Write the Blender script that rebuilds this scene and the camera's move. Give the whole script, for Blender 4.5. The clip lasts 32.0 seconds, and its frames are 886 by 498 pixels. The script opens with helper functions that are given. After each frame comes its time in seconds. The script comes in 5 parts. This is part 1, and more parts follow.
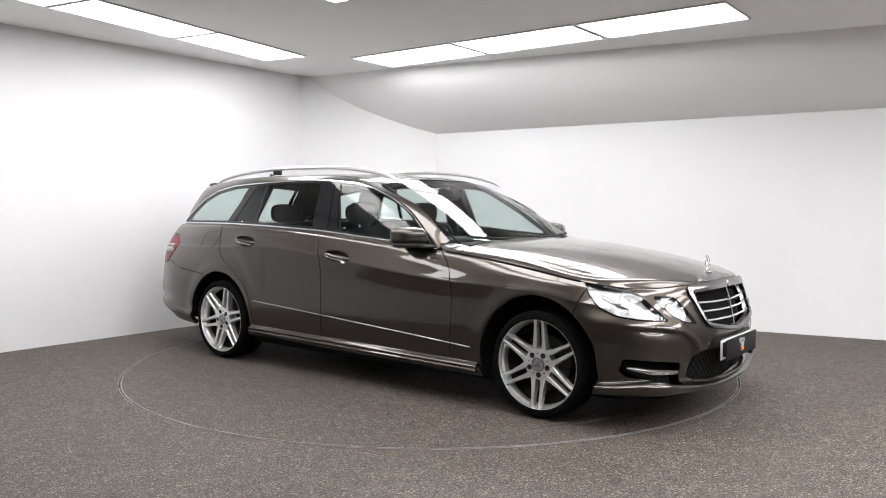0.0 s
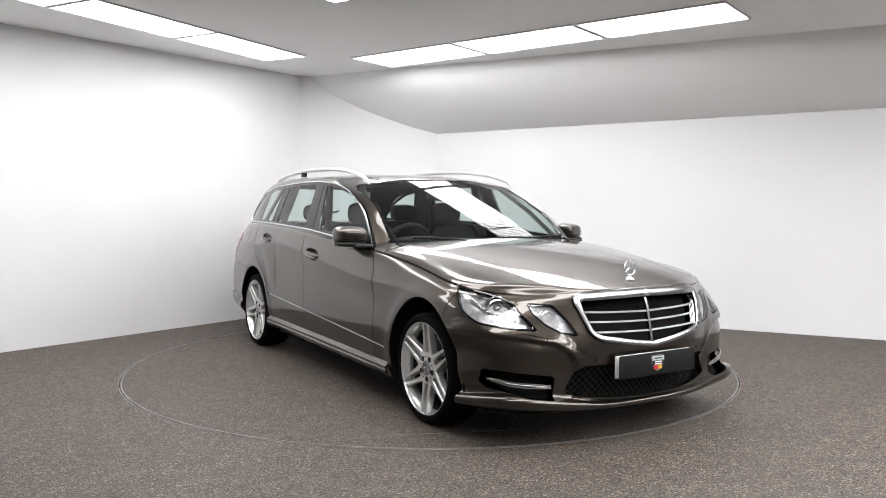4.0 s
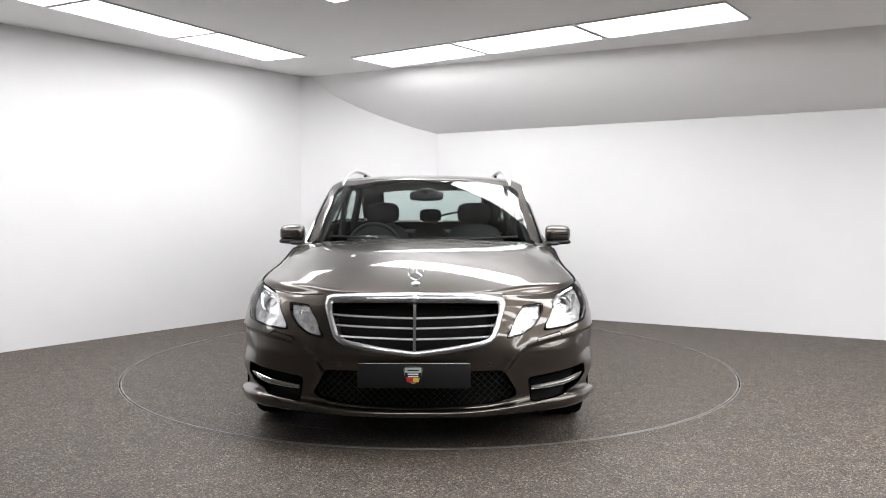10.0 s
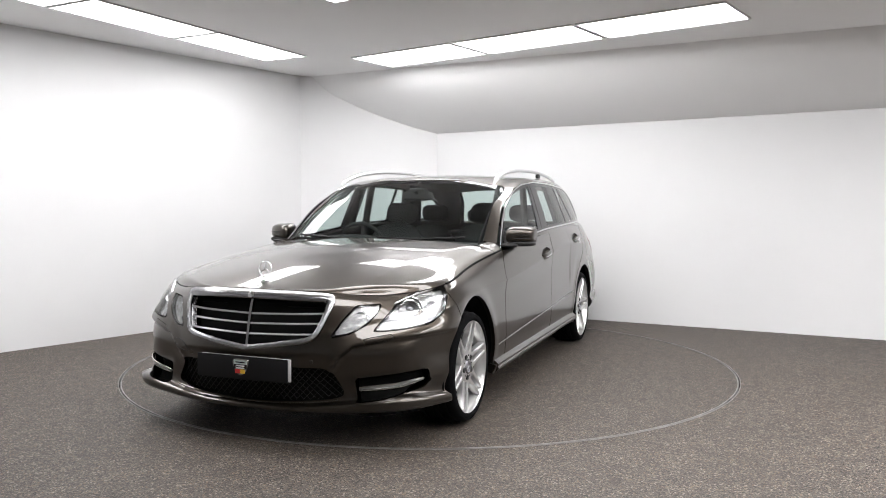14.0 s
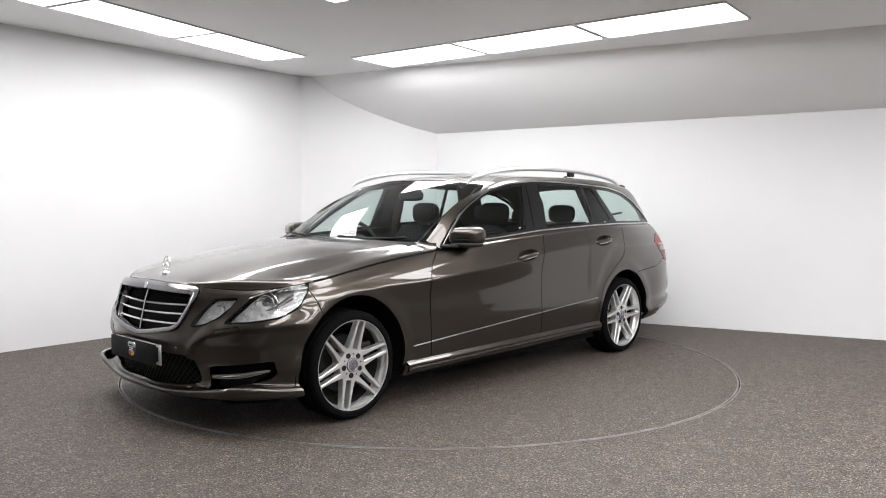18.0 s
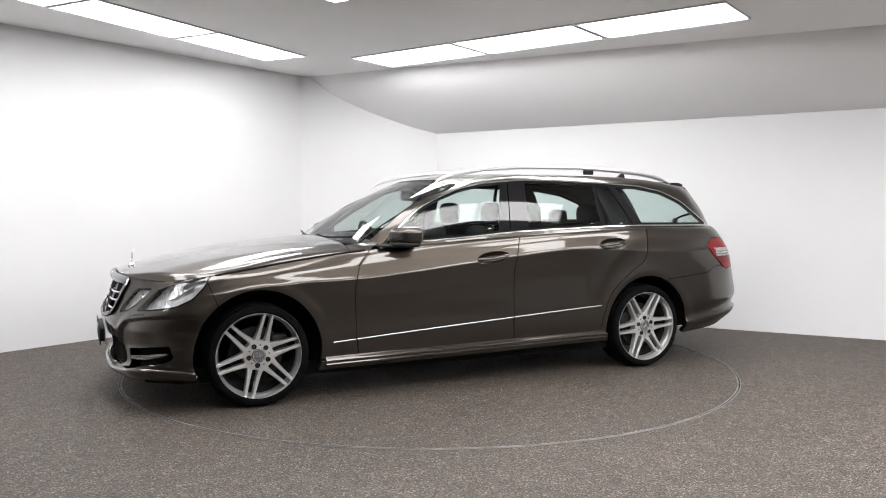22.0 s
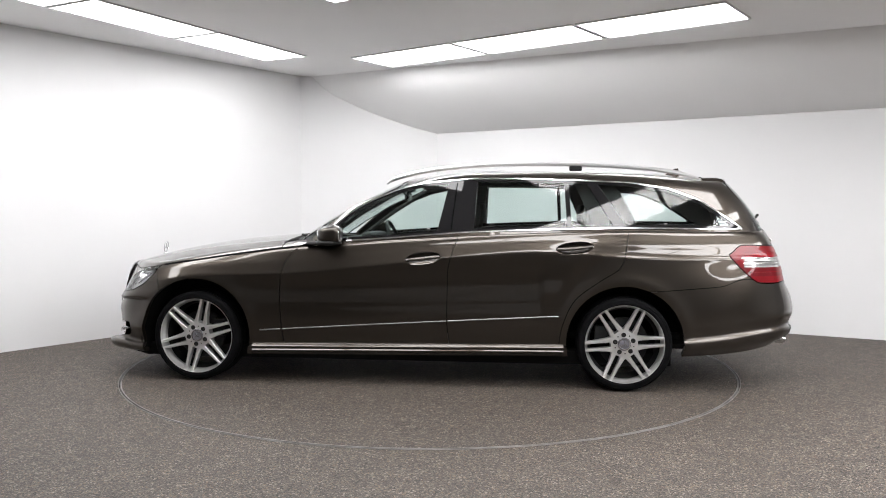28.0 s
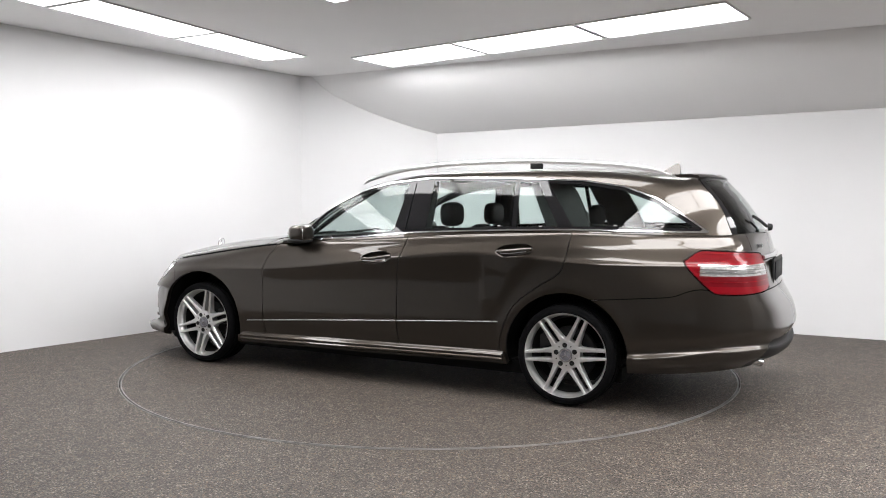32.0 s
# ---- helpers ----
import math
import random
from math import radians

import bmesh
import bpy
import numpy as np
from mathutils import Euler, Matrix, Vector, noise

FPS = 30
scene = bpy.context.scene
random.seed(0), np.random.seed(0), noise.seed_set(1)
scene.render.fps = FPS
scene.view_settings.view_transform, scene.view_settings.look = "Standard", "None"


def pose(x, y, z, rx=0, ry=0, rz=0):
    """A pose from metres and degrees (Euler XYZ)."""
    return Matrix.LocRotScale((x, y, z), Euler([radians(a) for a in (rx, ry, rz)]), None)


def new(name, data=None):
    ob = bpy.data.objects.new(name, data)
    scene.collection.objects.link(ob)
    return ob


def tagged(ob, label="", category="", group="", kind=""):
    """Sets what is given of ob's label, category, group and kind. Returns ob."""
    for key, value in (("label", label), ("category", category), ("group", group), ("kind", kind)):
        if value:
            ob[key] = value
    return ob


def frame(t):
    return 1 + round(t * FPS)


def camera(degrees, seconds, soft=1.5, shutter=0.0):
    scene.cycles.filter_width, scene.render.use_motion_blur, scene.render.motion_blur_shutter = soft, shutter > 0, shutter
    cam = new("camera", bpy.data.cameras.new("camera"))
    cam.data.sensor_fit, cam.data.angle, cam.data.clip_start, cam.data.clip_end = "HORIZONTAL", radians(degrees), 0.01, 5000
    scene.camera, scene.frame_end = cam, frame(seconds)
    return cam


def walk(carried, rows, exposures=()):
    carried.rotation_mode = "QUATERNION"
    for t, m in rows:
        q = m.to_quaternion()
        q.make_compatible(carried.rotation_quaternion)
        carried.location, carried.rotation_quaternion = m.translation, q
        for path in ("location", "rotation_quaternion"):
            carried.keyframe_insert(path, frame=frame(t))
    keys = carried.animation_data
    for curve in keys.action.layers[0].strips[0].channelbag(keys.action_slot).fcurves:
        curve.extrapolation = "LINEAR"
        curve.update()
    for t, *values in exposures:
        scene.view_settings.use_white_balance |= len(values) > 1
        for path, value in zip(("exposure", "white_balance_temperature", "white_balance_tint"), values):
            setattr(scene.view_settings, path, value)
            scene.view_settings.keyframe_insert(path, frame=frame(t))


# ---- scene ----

# ---- camera: fixed on a stand before the turntable ----
cam = camera(58.46, 32.0, soft=1.0)
EYE = (0.0, -6.0765, 1.1962)
VIEW = pose(*EYE, 90 - 3.097, 0, -0.830) @ pose(0, 0, 0, 0, 0, 0.149)
walk(cam, [(0.0, VIEW), (32.0, VIEW)])

# ---- world: an indoor studio, only a trace of grey air outside ----
world = bpy.data.worlds.new("world")
world.use_nodes = True
world.node_tree.nodes["Background"].inputs[0].default_value = (0.5, 0.5, 0.5, 1)
world.node_tree.nodes["Background"].inputs[1].default_value = 0.02
scene.world = world
scene.view_settings.exposure = 0.655
PANEL_GLOW = 8.6


# ---- materials ----
def material(name, color, rough=0.5, metal=0.0, **extra):
    m = bpy.data.materials.new(name)
    m.use_nodes = True
    b = m.node_tree.nodes["Principled BSDF"]
    b.inputs["Base Color"].default_value = (*color, 1)
    b.inputs["Roughness"].default_value = rough
    b.inputs["Metallic"].default_value = metal
    for key, value in extra.items():
        b.inputs[key.replace("_", " ")].default_value = value
    return m


def add_noise(m, scale, lo, hi, target="Base Color", detail=4.0, rough=0.6, mix=None):
    """Drives an input of the material with noise between two values."""
    t, b = m.node_tree, m.node_tree.nodes["Principled BSDF"]
    co, n, r = t.nodes.new("ShaderNodeTexCoord"), t.nodes.new("ShaderNodeTexNoise"), t.nodes.new("ShaderNodeValToRGB")
    n.inputs["Scale"].default_value, n.inputs["Detail"].default_value, n.inputs["Roughness"].default_value = scale, detail, rough
    r.color_ramp.elements[0].position, r.color_ramp.elements[1].position = 0.3, 0.7
    r.color_ramp.elements[0].color = (*lo, 1) if isinstance(lo, tuple) else (lo, lo, lo, 1)
    r.color_ramp.elements[1].color = (*hi, 1) if isinstance(hi, tuple) else (hi, hi, hi, 1)
    t.links.new(co.outputs["Object"], n.inputs["Vector"])
    t.links.new(n.outputs["Fac"], r.inputs["Fac"])
    t.links.new(r.outputs["Color"], b.inputs[target])
    return m


def add_bump(m, scale, strength, distance=0.002, detail=3.0):
    t, b = m.node_tree, m.node_tree.nodes["Principled BSDF"]
    co, n, u = t.nodes.new("ShaderNodeTexCoord"), t.nodes.new("ShaderNodeTexNoise"), t.nodes.new("ShaderNodeBump")
    n.inputs["Scale"].default_value, n.inputs["Detail"].default_value = scale, detail
    u.inputs["Strength"].default_value, u.inputs["Distance"].default_value = strength, distance
    t.links.new(co.outputs["Object"], n.inputs["Vector"])
    t.links.new(n.outputs["Fac"], u.inputs["Height"])
    t.links.new(u.outputs["Normal"], b.inputs["Normal"])
    return m


def thin_glass(name, tint, gloss=0.02, mirror=0.045):
    """A single pane: tinted see-through with a Fresnel gloss."""
    m = bpy.data.materials.new(name)
    m.use_nodes = True
    t = m.node_tree
    t.nodes.remove(t.nodes["Principled BSDF"])
    see, shine = t.nodes.new("ShaderNodeBsdfTransparent"), t.nodes.new("ShaderNodeBsdfGlossy")
    face, power, scale, mixer = t.nodes.new("ShaderNodeLayerWeight"), t.nodes.new("ShaderNodeMath"), t.nodes.new("ShaderNodeMath"), t.nodes.new("ShaderNodeMixShader")
    see.inputs["Color"].default_value = (*tint, 1)
    shine.inputs["Roughness"].default_value = gloss
    face.inputs["Blend"].default_value = 0.5
    power.operation, scale.operation = "POWER", "MULTIPLY_ADD"
    power.inputs[1].default_value = 5.0
    scale.inputs[1].default_value, scale.inputs[2].default_value = 0.95, mirror
    t.links.new(face.outputs["Facing"], power.inputs[0])
    t.links.new(power.outputs[0], scale.inputs[0])
    t.links.new(scale.outputs[0], mixer.inputs[0])
    t.links.new(see.outputs[0], mixer.inputs[1])
    t.links.new(shine.outputs[0], mixer.inputs[2])
    t.links.new(mixer.outputs[0], t.nodes["Material Output"].inputs["Surface"])
    return m


def glowing(name, color, strength):
    m = material(name, color, 0.6)
    b = m.node_tree.nodes["Principled BSDF"]
    b.inputs["Emission Color"].default_value = (*color, 1)
    b.inputs["Emission Strength"].default_value = strength
    return m


WALL = add_bump(add_noise(material("white wall paint", (0.8, 0.8, 0.8), 0.75), 0.9, (0.71, 0.71, 0.716), (0.74, 0.74, 0.746)), 220, 0.06)
CEIL = add_bump(add_noise(material("white ceiling paint", (0.82, 0.82, 0.82), 0.8), 0.7, (0.89, 0.89, 0.895), (0.92, 0.92, 0.92)), 160, 0.08)
SOFFIT = add_bump(add_noise(material("off-white soffit paint", (0.62, 0.62, 0.62), 0.8), 0.7, (0.85, 0.85, 0.855), (0.88, 0.88, 0.88)), 160, 0.08)
PANEL = glowing("lit diffuser", (1.0, 0.99, 0.998), PANEL_GLOW)
# weaker and stronger copies, scaled to balance the light across the room
PANEL_DIM = glowing("lit diffuser, turned down", (1.0, 0.99, 0.998), PANEL_GLOW * 0.80)
PANEL_BRIGHT = glowing("lit diffuser, turned up", (1.0, 0.99, 0.998), PANEL_GLOW * 1.08)
PANEL_EDGE = material("panel frame", (0.6, 0.6, 0.6), 0.5)
# greys for walls out of view, chosen for what the car's sides reflect
UNSEEN_GREY = add_noise(material("grey unseen wall", (0.3, 0.3, 0.3), 0.8), 0.8, (0.19, 0.19, 0.19), (0.24, 0.24, 0.24))
UNSEEN_PALE = add_noise(material("pale grey unseen wall", (0.5, 0.5, 0.5), 0.8), 0.8, (0.50, 0.50, 0.50), (0.56, 0.56, 0.56))


def granule_floor(name, tone):
    """Bound stone granules: fine light, dark and rusty grains, with faint wear patches."""
    m = material(name, (0.2, 0.19, 0.18), 0.62)
    t, b = m.node_tree, m.node_tree.nodes["Principled BSDF"]
    co = t.nodes.new("ShaderNodeTexCoord")
    cells = t.nodes.new("ShaderNodeTexVoronoi")
    cells.inputs["Scale"].default_value = 160
    sep = t.nodes.new("ShaderNodeSeparateColor")
    ramp = t.nodes.new("ShaderNodeValToRGB")
    stops = [(0.0, (0.028, 0.025, 0.022)), (0.25, (0.075, 0.066, 0.058)), (0.52, (0.150, 0.134, 0.119)), (0.77, (0.245, 0.219, 0.196)),
             (0.88, (0.23, 0.165, 0.112)), (0.945, (0.42, 0.40, 0.38))]
    e = ramp.color_ramp.elements
    e[0].position, e[0].color = stops[0][0], (*stops[0][1], 1)
    e[1].position, e[1].color = stops[1][0], (*stops[1][1], 1)
    for p, c in stops[2:]:
        k = e.new(p)
        k.color = (*c, 1)
    ramp.color_ramp.interpolation = "CONSTANT"
    wear, wramp = t.nodes.new("ShaderNodeTexNoise"), t.nodes.new("ShaderNodeValToRGB")
    wear.inputs["Scale"].default_value, wear.inputs["Detail"].default_value = 1.1, 5
    wramp.color_ramp.elements[0].color = (0.85 * tone, 0.80 * tone, 0.755 * tone, 1)
    wramp.color_ramp.elements[1].color = (1.21 * tone, 1.135 * tone, 1.065 * tone, 1)
    blot, bramp, both_tones = t.nodes.new("ShaderNodeTexNoise"), t.nodes.new("ShaderNodeValToRGB"), t.nodes.new("ShaderNodeMix")
    blot.inputs["Scale"].default_value, blot.inputs["Detail"].default_value = 11, 4
    bramp.color_ramp.elements[0].position, bramp.color_ramp.elements[1].position = 0.32, 0.68
    bramp.color_ramp.elements[0].color, bramp.color_ramp.elements[1].color = (0.80, 0.78, 0.765, 1), (1.2, 1.175, 1.15, 1)
    both_tones.data_type, both_tones.blend_type = "RGBA", "MULTIPLY"
    both_tones.inputs["Factor"].default_value = 1.0
    mul = t.nodes.new("ShaderNodeMix")
    mul.data_type, mul.blend_type = "RGBA", "MULTIPLY"
    mul.inputs["Factor"].default_value = 1.0
    bump = t.nodes.new("ShaderNodeBump")
    bump.inputs["Strength"].default_value, bump.inputs["Distance"].default_value = 0.5, 0.003
    t.links.new(co.outputs["Object"], cells.inputs["Vector"])
    t.links.new(co.outputs["Object"], wear.inputs["Vector"])
    t.links.new(cells.outputs["Color"], sep.inputs[0])
    t.links.new(sep.outputs[0], ramp.inputs["Fac"])
    t.links.new(wear.outputs["Fac"], wramp.inputs["Fac"])
    t.links.new(ramp.outputs["Color"], mul.inputs["A"])
    t.links.new(co.outputs["Object"], blot.inputs["Vector"])
    t.links.new(blot.outputs["Fac"], bramp.inputs["Fac"])
    t.links.new(wramp.outputs["Color"], both_tones.inputs["A"])
    t.links.new(bramp.outputs["Color"], both_tones.inputs["B"])
    t.links.new(both_tones.outputs["Result"], mul.inputs["B"])
    t.links.new(mul.outputs["Result"], b.inputs["Base Color"])
    t.links.new(cells.outputs["Distance"], bump.inputs["Height"])
    t.links.new(bump.outputs["Normal"], b.inputs["Normal"])
    return m


DECK = granule_floor("bound stone granules of the disc", 0.47)
FLOOR = granule_floor("bound stone granules", 0.49)
PAINT = add_noise(material("brown-grey metallic paint", (0.075, 0.064, 0.054), 0.31, 0.95, Coat_Weight=1.0, Coat_Roughness=0.008, Coat_IOR=1.48), 900, (0.046, 0.0386, 0.0318), (0.056, 0.0474, 0.0393), detail=1.0)
BLACK = material("black plastic", (0.010, 0.010, 0.010), 0.5, Specular_IOR_Level=0.25)
GLOSS_BLACK = material("gloss black trim", (0.008, 0.008, 0.009), 0.035)
INNER = material("dark inner panel", (0.008, 0.008, 0.008), 0.9, Specular_IOR_Level=0.1)
SATIN = material("satin chrome of the grille frame", (0.33, 0.33, 0.34), 0.25, 1.0)
SLAT = material("bright trim metal", (0.82, 0.82, 0.83), 0.22, 0.65)
CHROME = material("bright chrome", (0.72, 0.73, 0.74), 0.12, 1.0)
ALLOY = add_noise(material("silver painted alloy", (0.62, 0.62, 0.615), 0.30, 0.75, Coat_Weight=0.5), 30, (0.60, 0.60, 0.60), (0.68, 0.675, 0.67))
RUBBER = add_bump(material("tyre rubber", (0.0045, 0.0045, 0.005), 0.9, Specular_IOR_Level=0.06), 90, 0.05)
GLASS = thin_glass("tinted car glass", (0.765, 0.845, 0.825))
LENS = thin_glass("clear lamp lens", (0.96, 0.97, 0.97), 0.01, 0.065)
REDLENS = material("red lamp lens", (0.165, 0.002, 0.006), 0.3, 0.0, Specular_IOR_Level=0.1, Coat_Weight=0.45, Coat_Roughness=0.02)
DARKRED = material("dark red lamp lens", (0.11, 0.002, 0.005), 0.3, 0.0, Specular_IOR_Level=0.1, Coat_Weight=0.45, Coat_Roughness=0.02)
TAILCLEAR = add_noise(material("ribbed clear lamp lens", (0.3, 0.3, 0.3), 0.2, 0.3, Coat_Weight=1.0, Coat_Roughness=0.02), 70, (0.16, 0.155, 0.15), (0.55, 0.54, 0.53))
CABIN = add_bump(material("black cabin leather", (0.006, 0.006, 0.0065), 0.6, Specular_IOR_Level=0.3), 120, 0.15)
LINER = material("grey cabin lining", (0.022, 0.022, 0.022), 0.9)


# ---- mesh tools ----
def link_mesh(name, verts, faces, mat, parent=None, label="", smooth=False, normals=None, m=None):
    me = bpy.data.meshes.new(name)
    me.from_pydata([tuple(v) for v in verts], [], faces)
    me.materials.append(mat)
    if smooth:
        me.polygons.foreach_set("use_smooth", [True] * len(me.polygons))
    me.update()
    if normals is not None:
        me.normals_split_custom_set_from_vertices([tuple(n) for n in normals])
    ob = new(name, me)
    ob.parent = parent
    if m is not None:
        ob.matrix_basis = m
    if label:
        ob["label"] = label
    return ob


def part(name, bm, mat, parent=None, label="", angle=35, m=None):
    """Links a bmesh as one mesh object under a thing or part."""
    bmesh.ops.recalc_face_normals(bm, faces=bm.faces[:])
    me = bpy.data.meshes.new(name)
    bm.to_mesh(me)
    bm.free()
    me.materials.append(mat)
    me.polygons.foreach_set("use_smooth", [True] * len(me.polygons))
    me.set_sharp_from_angle(angle=radians(angle))
    ob = new(name, me)
    ob.parent = parent
    if m is not None:
        ob.matrix_basis = m
    if label:
        ob["label"] = label
    return ob


def slab(corners, lo, hi, bevel=0.0):
    """A prism over a plan outline between two heights."""
    bm = bmesh.new()
    a = [bm.verts.new((x, y, lo)) for x, y in corners]
    b = [bm.verts.new((x, y, hi)) for x, y in corners]
    n = len(corners)
    bm.faces.new(a[::-1]), bm.faces.new(b)
    for i in range(n):
        bm.faces.new((a[i], a[(i + 1) % n], b[(i + 1) % n], b[i]))
    if bevel:
        bmesh.ops.bevel(bm, geom=bm.edges[:], offset=bevel, segments=2, affect="EDGES")
    return bm


def block(size, at=(0, 0, 0), bevel=0.0, seg=2, m=None):
    bm = bmesh.new()
    bmesh.ops.create_cube(bm, size=1)
    bmesh.ops.scale(bm, vec=size, verts=bm.verts[:])
    if bevel:
        bmesh.ops.bevel(bm, geom=bm.edges[:], offset=bevel, segments=seg, affect="EDGES", profile=0.5)
    bmesh.ops.transform(bm, matrix=Matrix.Translation(at) @ (m or Matrix()), verts=bm.verts[:])
    return bm


def lathe(profile, seg=48, closed=False):
    """Turns a profile of (radius, depth) round the y axis."""
    bm = bmesh.new()
    rings = []
    for r, d in profile:
        rings.append([bm.verts.new((r * math.cos(2 * math.pi * i / seg), d, r * math.sin(2 * math.pi * i / seg))) for i in range(seg)])
    pairs = list(zip(rings, rings[1:] + ([rings[0]] if closed else [])))
    for a, b in pairs[: None if closed else len(rings) - 1]:
        for i in range(seg):
            bm.faces.new((a[i], a[(i + 1) % seg], b[(i + 1) % seg], b[i]))
    return bm


def tube(path, radius, sides=8, flat=1.0, up=(0, 0, 1), closed=False, taper=None):
    """A rod swept along a path; flat squeezes it across up."""
    bm = bmesh.new()
    path = [Vector(p) for p in path]
    n, rings = len(path), []
    for i, p in enumerate(path):
        if closed:
            d = (path[(i + 1) % n] - path[i - 1]).normalized()
        else:
            d = (path[min(i + 1, n - 1)] - path[max(i - 1, 0)]).normalized()
        u = Vector(up) if not callable(up) else up(p)
        side = d.cross(u).normalized()
        u = side.cross(d).normalized()
        r = radius * (taper[i] if taper else 1)
        rings.append([bm.verts.new(p + side * (r * math.cos(2 * math.pi * (k + 0.5) / sides)) + u * (r * flat * math.sin(2 * math.pi * (k + 0.5) / sides))) for k in range(sides)])
    for a, b in zip(rings, rings[1:] + ([rings[0]] if closed else [])):
        for k in range(sides):
            bm.faces.new((a[k], a[(k + 1) % sides], b[(k + 1) % sides], b[k]))
    if not closed:
        bm.faces.new(rings[0][::-1]), bm.faces.new(rings[-1])
    return bm


def smooth_line(points, n=8, closed=False):
    """A Catmull-Rom line through points of any dimension."""
    p = [np.array(q, float) for q in points]
    k, out = len(p), []
    for i in range(k if closed else k - 1):
        a = p[i - 1] if (closed or i > 0) else 2 * p[0] - p[1]
        b, c = p[i], p[(i + 1) % k]
        d = p[(i + 2) % k] if (closed or i + 2 < k) else 2 * p[-1] - p[-2]
        for s in range(n):
            t = s / n
            out.append(0.5 * (2 * b + (c - a) * t + (2 * a - 5 * b + 4 * c - d) * t * t + (3 * b - a - 3 * c + d) * t ** 3))
    if not closed:
        out.append(p[-1])
    return np.array(out)


def merge(*bms):
    """Joins bmeshes into the first."""
    base = bms[0]
    for other in bms[1:]:
        me = bpy.data.meshes.new("t")
        other.to_mesh(me)
        other.free()
        base.from_mesh(me)
        bpy.data.meshes.remove(me)
    return base


# ---- the room: white walls, a flat ceiling with lit panels, a sloped soffit ----
CEIL_Z, SOFFIT_Z = 2.65, 2.05
RW_N, RW_D = Vector((0.4753, 0.8798, 0)), Vector((0.8798, -0.4753, 0))      # white wall behind: normal and run
LW_D = Vector((0.6136, 0.7896, 0))
CORNER_L, CORNER_R = Vector((-1.48, 2.93, 0)), Vector((0.06, 3.115, 0))
NEAR_L = CORNER_L - LW_D * 4.1
FAR_R = CORNER_R + RW_D * 7.6


def wall(name, a, b, top, mat, thick=0.12):
    """An upright wall from a to b; its body lies to the far side (left of a to b)."""
    d = (b - a).normalized()
    n = Vector((-d.y, d.x, 0)) * thick
    bm = slab([(a.x, a.y), (b.x, b.y), (b.x + n.x, b.y + n.y), (a.x + n.x, a.y + n.y)], 0, top)
    ob = part(name, bm, mat)
    tagged(ob, kind="structure")
    return ob


wall("wall_west", NEAR_L, CORNER_L, CEIL_Z + 0.1, WALL)
wall("wall_north", CORNER_L, CORNER_R, CEIL_Z + 0.1, WALL)
wall("wall_east", CORNER_R, FAR_R, CEIL_Z + 0.1, WALL)
# assumed walls behind the camera: dark to the southeast, pale southwest, shaping reflections
BACK_R, BACK_M, BACK_L = Vector((6.75, -8.6, 0)), Vector((0.3, -8.6, 0)), Vector((-4.7, -8.6, 0))
wall("wall_south_1", BACK_R, BACK_M, CEIL_Z + 0.1, UNSEEN_GREY)
wall("wall_south_2", BACK_M, BACK_L, CEIL_Z + 0.1, UNSEEN_PALE)
wall("wall_southeast", FAR_R, BACK_R, CEIL_Z + 0.1, UNSEEN_GREY)
wall("wall_southwest", BACK_L, NEAR_L, CEIL_Z + 0.1, UNSEEN_PALE)

bm = slab([(-9, -9.5), (9, -9.5), (9, 6), (-9, 6)], CEIL_Z, CEIL_Z + 0.12)
tagged(part("ceiling", bm, CEIL), kind="structure")

# sloped soffit along the rear wall, falling in a soft curve from the ceiling to the wall's head
profile = smooth_line([(0.0, SOFFIT_Z), (0.2, 2.14), (0.46, 2.29), (0.66, 2.44), (0.75, 2.54), (0.79, 2.60), (0.82, CEIL_Z + 0.001)], 6)
bm = bmesh.new()
rows = []
for k in range(2):
    base = CORNER_R - RW_D * 2.2 if k == 0 else FAR_R
    lift = -0.045 if k == 0 else 0.065
    rows.append([bm.verts.new((base.x - RW_N.x * s, base.y - RW_N.y * s, z + lift * (CEIL_Z - z) / (CEIL_Z - SOFFIT_Z))) for s, z in profile])
    top = base + RW_N * 0.1
    rows[-1] += [bm.verts.new((base.x - RW_N.x * 0.96, base.y - RW_N.y * 0.96, CEIL_Z + 0.05)), bm.verts.new((top.x, top.y, CEIL_Z + 0.05)), bm.verts.new((top.x, top.y, SOFFIT_Z))]
for i in range(len(rows[0])):
    j = (i + 1) % len(rows[0])
    bm.faces.new((rows[0][i], rows[0][j], rows[1][j], rows[1][i]))
bm.faces.new(rows[0]), bm.faces.new(rows[1][::-1])
tagged(part("ceiling_soffit", bm, SOFFIT), kind="structure")

# lit ceiling panels, about 0.6 by 1.2 m
ROW_A, ROW_B = Vector((0.480, 0.877, 0)), Vector((0.793, -0.609, 0))


def light_panel(corner, along, across, length=1.19, width=0.575, tubes=PANEL):
    c, a, b = Vector(corner), along.normalized(), across.normalized()
    body = new("ceiling_light")
    tagged(body, "recessed white ceiling light panel, switched on", "ceiling light", "ceiling light panels")
    mid = c + a * length / 2 + b * width / 2
    body.matrix_basis = Matrix.Translation((mid.x, mid.y, CEIL_Z)) @ pose(0, 0, 0, 0, 0, math.degrees(math.atan2(a.y, a.x)))
    sgn = 1 if a.cross(b).z > 0 else -1
    part("diffuser", block((length - 0.022, width - 0.022, 0.008), (0, 0, 0.001)), tubes, body)
    fr = [block((length, 0.012, 0.022), (0, s * (width - 0.012) / 2, -0.003)) for s in (-1, 1)]
    fr += [block((0.012, width - 0.024, 0.022), (s * (length - 0.012) / 2, 0, -0.003)) for s in (-1, 1)]
    part("frame", merge(*fr), PANEL_EDGE, body)
    return body


